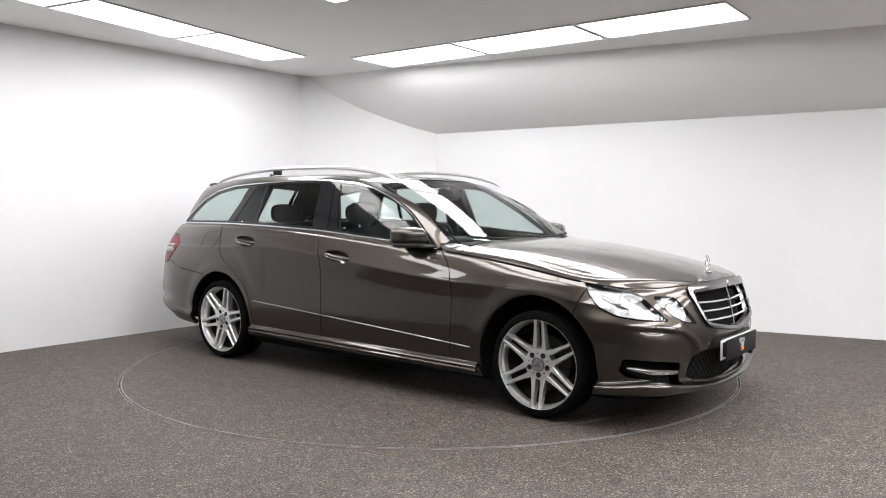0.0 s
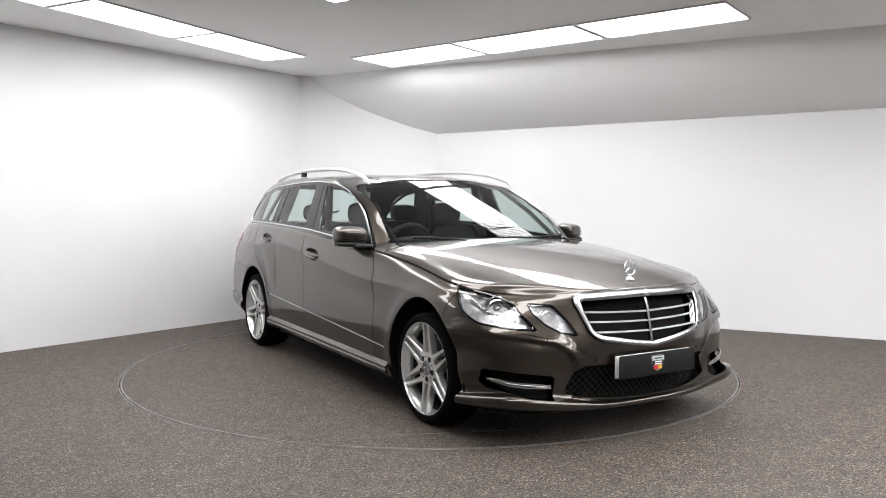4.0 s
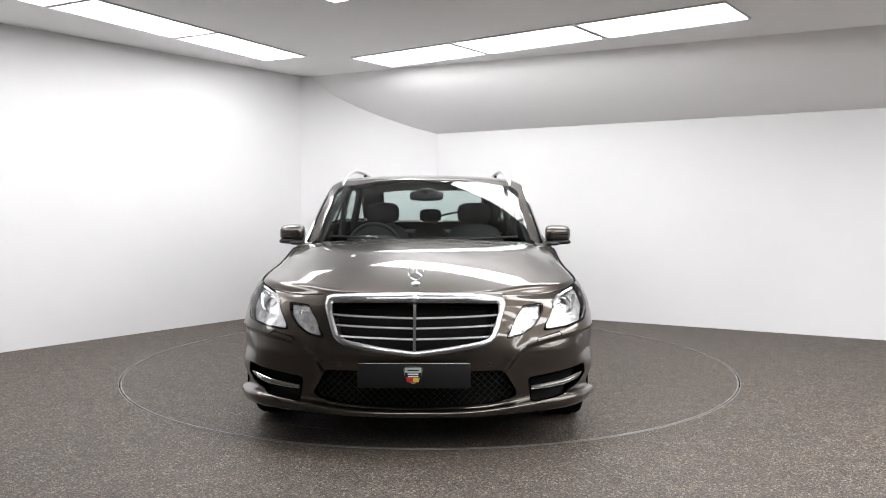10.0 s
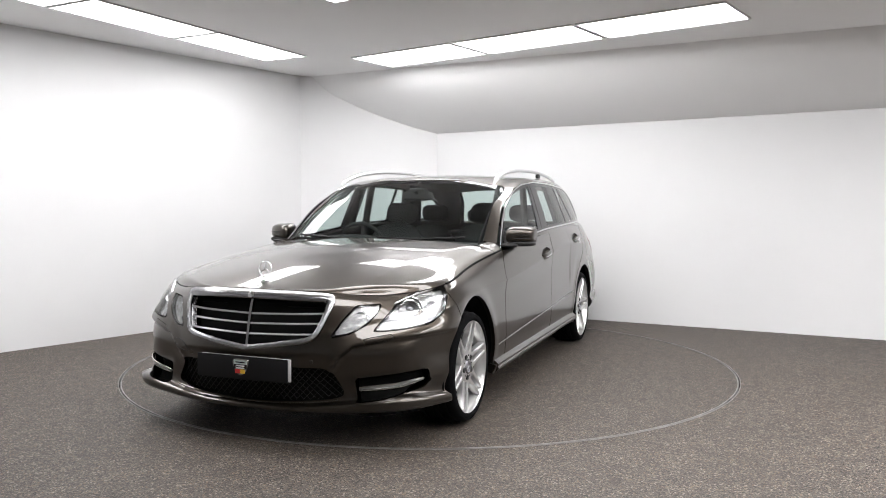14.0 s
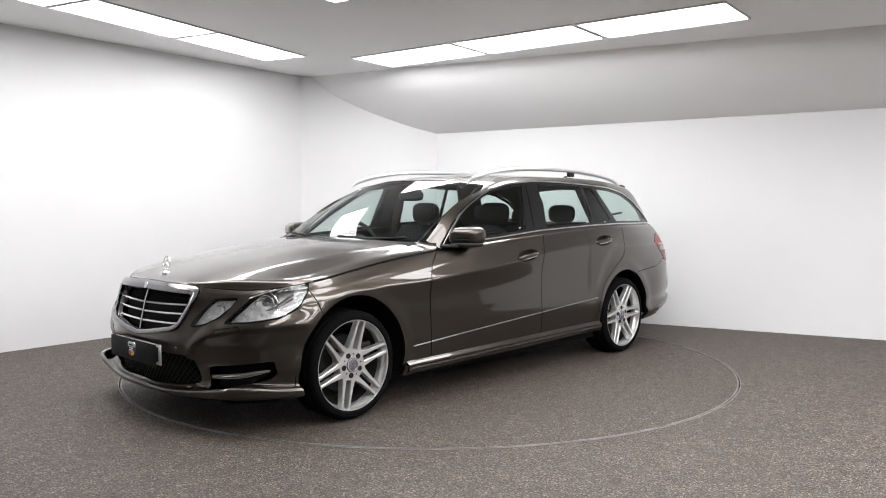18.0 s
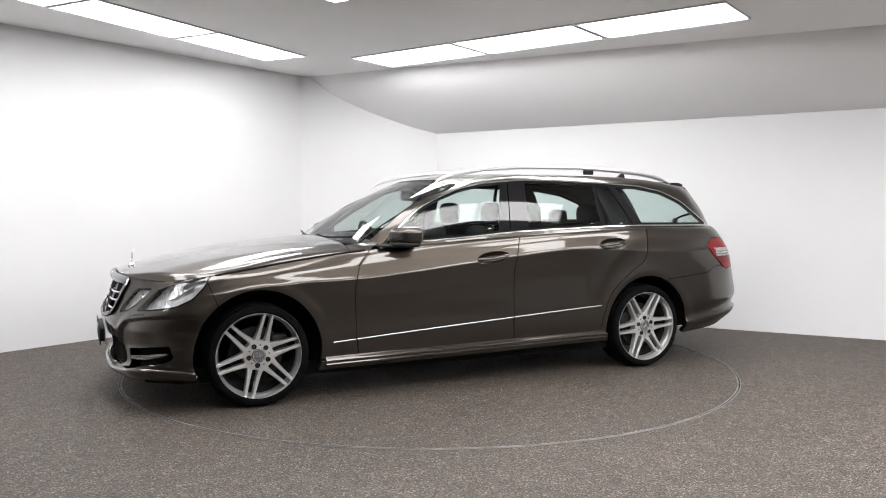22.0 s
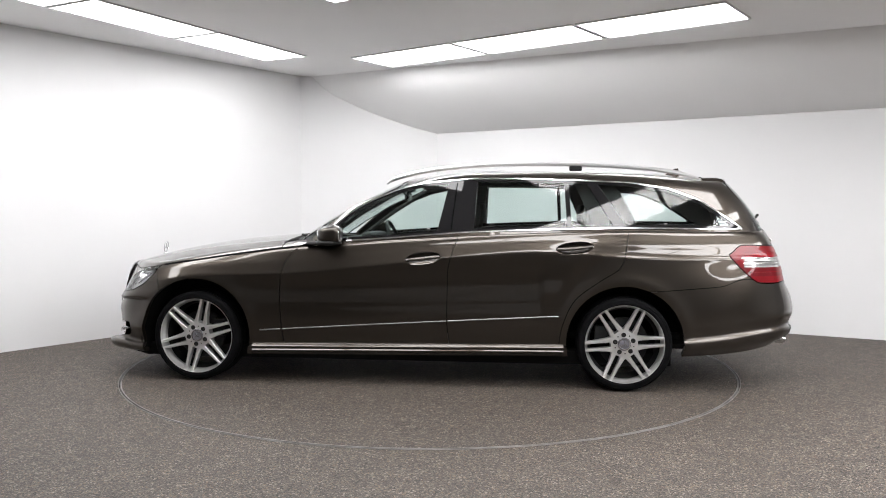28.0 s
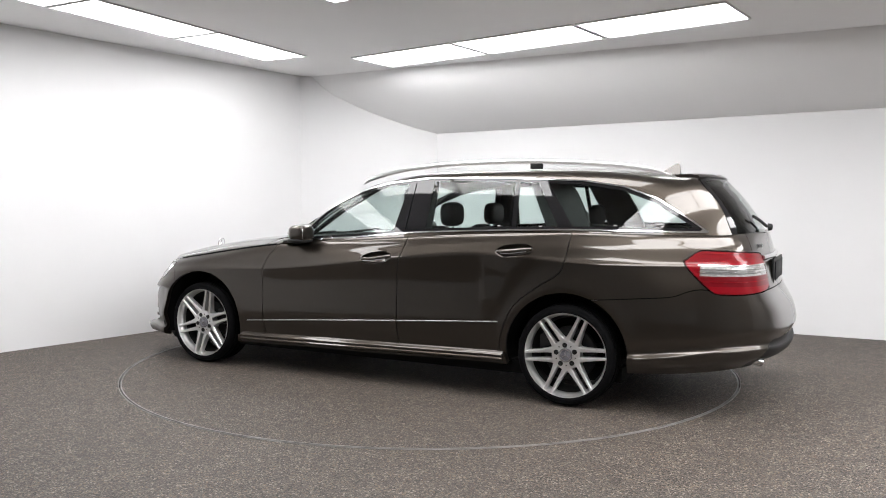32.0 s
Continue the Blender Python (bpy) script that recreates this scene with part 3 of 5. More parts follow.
L1U = [(a[0], a[1], a[2] + up) if up else tuple((p + q) / 2 for p, q in zip(a, b)) for a, b, up in zip(L1, LS, (.012, .013, .026, .034, .028, 0, 0, 0, 0, 0, 0, .022, .022, .022, .022, .022))]
rows = [L0, L1, L1U, LS, L2, L3, L4, between(L4, L5, .90), L5, L6, between(L6, LB, .18), LB, L7]
for w, lift in ((0.05, 0.30), (0.12, 0.54), (0.27, 0.82), (0.33, 0.875), (0.6, 0.967), (1.0, 1.0)):
    rows.append([(a[0] + (c[0] - a[0]) * w, a[1] * (1 - w), a[2] + (c[1] - a[2]) * lift) for a, c in zip(L7, HC)])
LOWER, UC = loft(rows, 6, step=0.02, vstep=0.013, shape=bumper_step)
V_EDGE = 12.0


def ucol(c):
    return float(np.interp(c, range(len(UC)), UC))


# design lines of the glasshouse
G0 = [(.86, 0, .955), (.82, .40, .955), (.70, .73, .945), (.66, .805, .90), (.35, .848, .91), (-.3, .868, .96), (-.9, .866, .99), (-1.44, .846, 1.0),
      (-1.85, .79, 1.0), (-2.218, .703, 1.0), (-2.358, .575, 1.01), (-2.442, .33, 1.01), (-2.462, 0, 1.01)]
G1 = [(.480, 0, 1.188), (.455, .38, 1.186), (.392, .685, 1.185), (.360, .738, 1.165), (.14, .768, 1.155), (-.35, .79, 1.195), (-.9, .792, 1.21), (-1.44, .775, 1.21),
      (-1.85, .715, 1.20), (-2.14, .645, 1.20), (-2.258, .525, 1.22), (-2.315, .31, 1.225), (-2.33, 0, 1.225)]
G2 = [(.07, 0, 1.39), (.05, .36, 1.383), (-.01, .605, 1.355), (-.055, .642, 1.362), (-.25, .656, 1.398), (-.60, .66, 1.418), (-.97, .66, 1.42), (-1.44, .645, 1.412),
      (-1.80, .605, 1.387), (-2.025, .552, 1.365), (-2.115, .475, 1.372), (-2.16, .29, 1.385), (-2.17, 0, 1.39)]
RC = [(.07, 1.39), (.02, 1.402), (-.12, 1.424), (-.19, 1.431), (-.33, 1.441), (-.62, 1.452), (-.97, 1.454), (-1.4, 1.446), (-1.75, 1.43), (-1.95, 1.412), (-2.06, 1.398), (-2.13, 1.387), (-2.17, 1.38)]
rows = [G0, G1, G2]
for w in (0.12, 0.35, 0.7, 1.0):
    rows.append([(a[0] + (c[0] - a[0]) * w, a[1] * (1 - w), a[2] + (c[1] - a[2]) * (1 - (1 - w) ** 2.2)) for a, c in zip(G2, RC)])
UPPER, UG = loft(rows, 1)


def gcol(c):
    return float(np.interp(c, range(len(UG)), UG))


GAP = 0.0028
FLIP = Matrix.Diagonal((1, -1, 1, 1))


def side_y(px, pz, skin=None):
    """The body's half-width at a place of the side view."""
    P = (skin or LOWER).P
    sel = P[P[:, 1] > 0.4]
    d = np.hypot(sel[:, 0] - px, sel[:, 2] - pz)
    k = np.argsort(d)[:5]
    w = 1 / (d[k] + 1e-4) ** 2
    return float((sel[k, 1] * w).sum() / w.sum())


def nose_x(py, pz):
    P = LOWER.P
    sel = P[(P[:, 0] > 1.5) & (LOWER.UV[:, 1] < V_EDGE)]
    d = np.hypot(sel[:, 1] - abs(py), sel[:, 2] - pz)
    k = np.argsort(d)[:5]
    w = 1 / (d[k] + 1e-4) ** 2
    return float((sel[k, 0] * w).sum() / w.sum())


def tail_x(py, pz):
    P = LOWER.P
    sel = P[(P[:, 0] < -2.0) & (LOWER.UV[:, 1] < V_EDGE)]
    d = np.hypot(sel[:, 1] - abs(py), sel[:, 2] - pz)
    k = np.argsort(d)[:5]
    w = 1 / (d[k] + 1e-4) ** 2
    return float((sel[k, 0] * w).sum() / w.sum())


def both(bm, name, mat, parents, label="", angle=35):
    """The part on the left side and its mirror on the right; parents is a pair."""
    other = bm.copy()
    bmesh.ops.transform(other, matrix=FLIP, verts=other.verts[:])
    return part(name, bm, mat, parents[0], label, angle), part(name, other, mat, parents[1], label, angle)


def twin(name, skin, mat, parents, **kw):
    return panel(name, skin, mat, parents[0], side=1, **kw), panel(name, skin, mat, parents[1], side=-1, **kw)


def take(sk, fn, gap=None):
    g = GAP if gap is None else gap
    a, _ = sk.cut(fn(sk) + g)
    _, rest = sk.cut(fn(sk) - g)
    return a, rest


CARS = (car, car)
# --- cuts of the lower body (left half) ---
sk = LOWER
x, z = sk.P[:, 0], sk.P[:, 2]
arch_f = np.hypot(x - AXLE, z - 0.322) - 0.380
arch_r = np.hypot((x + AXLE), (z - 0.318) * 1.02) - 0.374
_, sk = sk.cut(np.minimum(arch_f, arch_r))
_, deck = sk.cut(sk.UV[:, 1] - V_EDGE - 0.08)
sk, _ = sk.cut(sk.UV[:, 1] - V_EDGE + 0.06)
hood = deck.cut(deck.UV[:, 0] - ucol(6.0) + .004)[0]
cowl = deck.cut(ucol(6.0) + .004 - deck.UV[:, 0])[0]
foot = cowl.cut(.735 - cowl.P[:, 1])[0]
foot = foot.cut(.605 + (foot.P[:, 1] - .74) * 1.05 - foot.P[:, 0])[0]



def corners(pts, soft=0.14):
    """An outline with slightly eased corners."""
    p, out = [np.array(q, float) for q in pts], []
    for i, q in enumerate(p):
        a, b = p[i - 1], p[(i + 1) % len(p)]
        for t in (0, .25, .5, .75, 1):
            s0, s1 = q + (a - q) * soft * (1 - t), q + (b - q) * soft * t
            out.append(s0 * (1 - t) + s1 * t)
    return np.array(out)


HEAD_MAIN = corners([(ucol(4.15), .792), (ucol(3.35), .763), (ucol(2.70), .717), (ucol(2.24), .580), (ucol(2.75), .592), (ucol(3.4), .614), (ucol(3.9), .658), (ucol(4.12), .73)])
HEAD_SIDE = corners([(ucol(2.43), .710), (ucol(1.97), .703), (ucol(1.75), .640), (ucol(1.55), .553), (ucol(1.87), .567), (ucol(2.14), .608), (ucol(2.30), .655)])
GRILLE = [(0, .768), (.25, .765), (.40, .757), (.432, .745), (.438, .71), (.427, .675), (.402, .60), (.388, .565), (.368, .542), (.33, .526), (.15, .496), (0, .477), (-.3, .478), (-.3, .768)]
INTAKE = [(0, .218), (.25, .225), (.42, .243), (.49, .262), (.50, .280), (.45, .37), (.43, .395), (.40, .40), (0, .40), (-.2, .40), (-.2, .235)]
FOG = corners([(.556, .350), (.72, .371), (.862, .392), (.870, .335), (.842, .298), (.70, .262), (.572, .241)], .10)
TAIL = smooth_line([(ucol(11.71), .878), (ucol(11.77), .905), (ucol(11.90), .942), (ucol(12.1), .95), (ucol(13.2), .940), (ucol(13.74), .930), (ucol(13.85), .905), (ucol(13.87), .775), (ucol(13.78), .730), (ucol(13.3), .714), (ucol(12.45), .708), (ucol(12.12), .745)], 5, True)


def front(fn):
    return lambda s: np.where(s.P[:, 0] > 1.5, fn(s), 1)


def in_yz(poly):
    return lambda s: outline_distance(s.P[:, 1], s.P[:, 2], poly)


def in_uz(poly):
    return lambda s: outline_distance(s.UV[:, 0], s.P[:, 2], poly)


def in_xz(poly):
    return lambda s: outline_distance(s.P[:, 0], s.P[:, 2], poly)


head_main, sk = take(sk, front(in_uz(HEAD_MAIN)), 0.0025)
head_side, sk = take(sk, front(in_uz(HEAD_SIDE)), 0.0025)
grille, sk = take(sk, front(in_yz(GRILLE)))
intake, sk = take(sk, front(in_yz(INTAKE)))
fog, sk = take(sk, front(in_yz(FOG)))
tail, sk = take(sk, lambda s: np.where(s.P[:, 0] < -1.5, outline_distance(s.UV[:, 0], s.P[:, 2], TAIL), 1))


def oval(cx, cz, a, b, tilt):
    t = np.linspace(0, 2 * np.pi, 28, endpoint=False)
    ex, ez = a * np.sign(np.cos(t)) * np.abs(np.cos(t)) ** 0.85, b * np.sin(t)
    c, s = math.cos(tilt), math.sin(tilt)
    return np.stack([cx + ex * c - ez * s, cz + ex * s + ez * c], 1)


CUP_F, CUP_R = oval(-.125, .853, .122, .040, -.12), oval(-1.112, .928, .122, .040, -.10)
cup_f, sk = take(sk, lambda s: np.where((s.P[:, 1] > .5), in_xz(CUP_F)(s), 1), 0.0)
cup_r, sk = take(sk, lambda s: np.where((s.P[:, 1] > .5), in_xz(CUP_R)(s), 1), 0.0)
shell = sk
SEAM_F = [(1.60, .50), (1.679, .624), (1.735, .78), (1.80, .95)]
front_bumper, sk = take(sk, lambda s: line_side(s.P[:, 0], s.P[:, 2], SEAM_F))
SEAM_R = smooth_line([(-1.4, .645), (-1.627, .654), (-1.9, .675), (-2.05, .69), (-2.13, .72), (-2.20, .735), (-2.32, .725), (-2.7, .72)], 4)
rear_bumper, sk = take(sk, lambda s: np.where(s.P[:, 0] < -1.4, -line_side(s.P[:, 0], s.P[:, 2], SEAM_R), 1))
tailgate, sk = take(sk, lambda s: np.where(s.P[:, 0] < -1.9, ucol(13.45) - s.UV[:, 0], 1))
sill, sk = take(sk, lambda s: np.where(np.abs(s.P[:, 0]) < 1.2, s.P[:, 2] - (.272 - .016 * s.P[:, 0]), 1))
DOOR_F = smooth_line([(.80, .20), (.816, .262), (.836, .403), (.842, .671), (.811, .816), (.743, .903), (.65, 1.0)], 5)
DOOR_B = smooth_line([(-.305, .20), (-.301, .282), (-.287, .421), (-.288, .65), (-.296, .806), (-.356, 1.008), (-.37, 1.1)], 5)
DOOR_R = smooth_line([(-1.01, .2), (-1.016, .298), (-1.039, .43), (-1.116, .592), (-1.272, .714), (-1.39, .79), (-1.43, .87), (-1.459, 1.043), (-1.46, 1.1)], 5)
fender, sk = take(sk, lambda s: line_side(s.P[:, 0], s.P[:, 2], DOOR_F))
front_door, sk = take(sk, lambda s: line_side(s.P[:, 0], s.P[:, 2], DOOR_B))
rear_door, quarter = take(sk, lambda s: line_side(s.P[:, 0], s.P[:, 2], DOOR_R))
washer, front_bumper = take(front_bumper, front(in_yz([(.60, .548), (.725, .572), (.735, .548), (.61, .520)])), 0.0018)

panel("hood", hood, PAINT, car, whole=True, depth=0.02)
BUMPER_F = panel("front_bumper", front_bumper, PAINT, car, whole=True, depth=0.03)
DIFFUSER = [(-.2, .20), (.62, .20), (.70, .33), (.66, .40), (.56, .445), (-.2, .445)]
diffuser, rear_bumper = take(rear_bumper, lambda s: np.where(s.P[:, 0] < -2.15, outline_distance(s.P[:, 1], s.P[:, 2], DIFFUSER), 1), 0.001)
BUMPER_R = panel("rear_bumper", rear_bumper, PAINT, car, whole=True, depth=0.03)
panel("rear_diffuser", diffuser, BLACK, BUMPER_R, whole=True, depth=0.03, label="black plastic lower bumper insert")
TAILGATE = panel("tailgate", tailgate, PAINT, car, whole=True, depth=0.02)
panel("body_shell", shell.moved(-0.02), INNER, car, whole=True, depth=0.0, label="dark inner body shell")
panel("hood_lining", hood.moved(-0.022), INNER, car, whole=True, depth=0.0)
twin("pillar_foot", foot, PAINT, CARS, depth=0.02)
FENDERS = twin("fender", fender, PAINT, CARS, depth=0.025)
DOORS_F = twin("front_door", front_door, PAINT, CARS)
DOORS_R = twin("rear_door", rear_door, PAINT, CARS)
WINGS = twin("rear_wing", quarter, PAINT, CARS, depth=0.025)
SILLS = twin("sill", sill, PAINT, CARS, lift=0.026, depth=0.045)
twin("washer_cover", washer, PAINT, (BUMPER_F, BUMPER_F), depth=0.006)

# --- cuts of the glasshouse ---
up = UPPER
DLO = [(.735, .912), (.444, .955), (.09, .979), (-.353, 1.017), (-.70, 1.033), (-1.073, 1.045), (-1.446, 1.052), (-2.205, 1.046), (-2.215, 1.053), (-2.086, 1.142), (-1.926, 1.245), (-1.727, 1.319), (-1.484, 1.357),
       (-1.1, 1.374), (-.75, 1.384), (-.423, 1.384), (-.131, 1.358), (.15, 1.296), (.30, 1.236), (.45, 1.155), (.61, 1.04)]


WS_EDGE = gcol(2.0) - 0.012


def smoothed(s, axis, terms):
    """The skin with one coordinate replaced by a low polynomial of the other two, so that glass has even curvature."""
    a, b = [k for k in range(3) if k != axis]
    A = np.stack([s.P[:, a] ** i * s.P[:, b] ** j for i, j in terms], 1)
    c = np.linalg.lstsq(A, s.P[:, axis], rcond=None)[0]
    P, N = s.P.copy(), np.zeros_like(s.P)
    P[:, axis] = A @ c
    N[:, axis] = 1
    N[:, a] = -sum(k * i * s.P[:, a] ** max(i - 1, 0) * s.P[:, b] ** j for k, (i, j) in zip(c, terms))
    N[:, b] = -sum(k * j * s.P[:, a] ** i * s.P[:, b] ** max(j - 1, 0) for k, (i, j) in zip(c, terms))
    N *= np.sign((N * s.N).sum(1))[:, None]
    return Skin(P, N / np.linalg.norm(N, axis=1)[:, None], s.UV, s.F)


def on_side(fn):
    return lambda s: np.where((s.UV[:, 0] > gcol(1.5)) & (s.UV[:, 0] < gcol(10)), np.maximum(fn(s), gcol(2.85) - s.UV[:, 0]), 1)


dlo, up = take(up, on_side(in_xz(DLO)), 0.0)
ws_all, up = take(up, lambda s: np.maximum(s.UV[:, 0] - WS_EDGE, (s.UV[:, 1] - 1.97) * 0.25))
rg_all, up = take(up, lambda s: np.maximum(gcol(9.85) - s.UV[:, 0], (s.UV[:, 1] - 1.86) * 0.2))
_, up = up.cut(up.UV[:, 1] - 0.1)
panel("roof", up, PAINT, car, whole=True)
lining = up.moved(-0.03)
lining.P[:, 2] = np.minimum(lining.P[:, 2], up.P[:, 2] - .006)
lining.P[:, 0] = np.where(up.P[:, 0] > -.3, np.minimum(lining.P[:, 0], up.P[:, 0] + .002), lining.P[:, 0])
panel("headlining", lining, LINER, car, whole=True, depth=0.0, label="dark grey cabin headlining")
ws_all = smoothed(ws_all, 0, [(0, 0), (2, 0), (4, 0), (0, 1), (0, 2), (2, 1)])
rg_all = smoothed(rg_all, 0, [(0, 0), (2, 0), (4, 0), (6, 0), (0, 1), (0, 2), (2, 1)])
windscreen, ws_band = take(ws_all, lambda s: np.maximum(s.UV[:, 0] - WS_EDGE + 0.012, (s.UV[:, 1] - 1.97) * 0.25 + 0.014), 0.0)
WS = panel("windscreen", windscreen, GLASS, car, whole=True, depth=0.004, label="windscreen with faint green tint")
panel("black_border", ws_band, GLOSS_BLACK, WS, whole=True, depth=0.006)
rear_glass, rg_band = take(rg_all, lambda s: np.maximum(gcol(9.85) - s.UV[:, 0] + 0.04, (s.UV[:, 1] - 1.86) * 0.2 + 0.03), 0.0)
RG = panel("rear_window", rear_glass, GLASS, car, whole=True, depth=0.004, label="raked rear window of the tailgate")
panel("black_border", rg_band, GLOSS_BLACK, RG, whole=True, depth=0.006)


dlo = smoothed(dlo, 1, [(0, 0), (1, 0), (2, 0), (3, 0), (4, 0), (0, 1), (0, 2), (1, 1), (2, 1), (3, 1)])
chrome_ring, dlo_in = (lambda s: s.cut(on_side(in_xz(DLO))(s) + 0.0085)[::-1])(dlo)
twin("window_trim", chrome_ring, CHROME, CARS, lift=0.0055, depth=0.008, label="bright chrome window surround")
seal, dlo_in = (lambda s: s.cut(on_side(in_xz(DLO))(s) + 0.026)[::-1])(dlo_in)
twin("window_seal", seal, GLOSS_BLACK, CARS, lift=0.0, depth=0.01)


def before(line):
    """Below zero ahead of a line that falls rearward from the roof."""
    return lambda s: line_side(s.P[:, 0], s.P[:, 2], line)


LINES = [[(.53, .85), (.43, 1.2)], [(-.205, 1.0), (-.290, 1.38)], [(-.297, 1.0), (-.338, 1.40)], [(-.304, 1.0), (-.345, 1.40)], [(-.452, 1.0), (-.476, 1.40)], [(-1.069, 1.0), (-1.046, 1.40)], [(-1.099, 1.0), (-1.074, 1.40)],
         [(-1.405, 1.0), (-1.165, 1.40)], [(-1.50, 1.0), (-1.225, 1.40)]]
bits = []
rest = dlo_in
for ln in LINES:
    a, rest = rest.cut(before(ln)(rest))
    bits.append(a)
bits.append(rest)
kinds = [("corner_trim", BLACK, DOORS_F), ("front_window", GLASS, DOORS_F), ("centre_pillar", GLOSS_BLACK, DOORS_F), ("pillar_joint", INNER, CARS), ("centre_pillar", GLOSS_BLACK, DOORS_R), ("rear_door_window", GLASS, DOORS_R), ("window_divider", GLOSS_BLACK, DOORS_R),
         ("quarter_window", GLASS, DOORS_R), ("rear_pillar", GLOSS_BLACK, CARS), ("load_bay_window", GLASS, CARS)]
for (nm, mt, pr), sk3 in zip(kinds, bits):
    twin(nm, sk3, mt, pr, depth=0.004 if mt is GLASS else 0.012, lift=0.0 if mt is GLASS else -0.006 if mt is INNER else 0.002)

# --- underside and wheel housings ---
bm = merge(slab([(2.05, -.62), (2.05, .62), (1.85, .78), (1.0, .80), (-1.0, .80), (-1.75, .78), (-1.75, -.78), (-1.0, -.80), (1.0, -.80), (1.85, -.78)], 0.15, 0.235), slab([(-1.752, .79), (-1.95, .77), (-2.15, .64), (-2.3, .4), (-2.3, -.4), (-2.15, -.64), (-1.95, -.77), (-1.752, -.79)], 0.268, 0.295))
part("underbody", bm, INNER, car)
for wx in (AXLE, -AXLE):
    bm = bmesh.new()
    n = 28
    rows = []
    for yy in (0.905, 0.56):
        rows.append([bm.verts.new((wx + 0.398 * math.cos(a), yy, 0.318 + 0.395 * math.sin(a))) for a in np.linspace(-0.28, math.pi + (0.28 if wx > 0 else 0.08), n)])
    for i in range(n - 1):
        bm.faces.new((rows[0][i], rows[0][i + 1], rows[1][i + 1], rows[1][i]))
    bm.faces.new(rows[1])
    both(bm, "wheel_housing", INNER, CARS)


# --- wheels: tyre, rim with six pairs of spokes, hub, brake ---
def spoke(angle, shift, twist):
    """One tapered spoke from the hub to the rim, in the wheel's plane (axis y, outward +y)."""
    bm = bmesh.new()
    rings = []
    for r, off, half, front_y, back_y in ((.076, .0310, .0160, .0915, .050), (.092, .0306, .0152, .0925, .052), (.120, .0284, .0120, .0955, .056), (.17, .0260, .0096, .1010, .064), (.225, .0240, .0086, .1070, .074), (.249, .0234, .0090, .1090, .080)):
        s = shift * off
        ring = []
        for w, d in ((-half - .003, back_y), (-half, front_y - .004), (-half + .003, front_y), (half - .003, front_y), (half, front_y - .004), (half + .003, back_y)):
            ring.append(bm.verts.new((r * math.cos(angle) - (s + w) * math.sin(angle), d, r * math.sin(angle) + (s + w) * math.cos(angle))))
        rings.append(ring)
    for a, b in zip(rings, rings[1:]):
        for k in range(6):
            bm.faces.new((a[k], a[(k + 1) % 6], b[(k + 1) % 6], b[k]))
    bm.faces.new(rings[0]), bm.faces.new(rings[-1][::-1])
    return bm


TYRE = [(0.232, -0.11), (0.2655, -0.122), (0.2865, -0.118), (0.3025, -0.095), (0.307, -0.07), (0.2995, -0.068), (0.2995, -0.061), (0.308, -0.059), (0.3085, -0.02), (0.3005, -0.018), (0.3005, -0.01), (0.3085, -0.008), (0.3085, 0.02), (0.3005, 0.022),
        (0.3005, 0.03), (0.308, 0.032), (0.307, 0.064), (0.2995, 0.066), (0.2995, 0.073), (0.3025, 0.095), (0.2915, 0.114), (0.2825, 0.118), (0.2805, 0.1165), (0.2682, 0.1215), (0.2611, 0.12), (0.256, 0.115), (0.252, 0.108)]
# near-black metal: the shade behind the spokes is put into its colour
SHADED_ALLOY = material("shaded inner rim metal", (0.010, 0.010, 0.0105), 0.7, 0.2)
CAPBLUE = material("blue-grey enamel", (0.20, 0.20, 0.23), 0.25, 0.5)


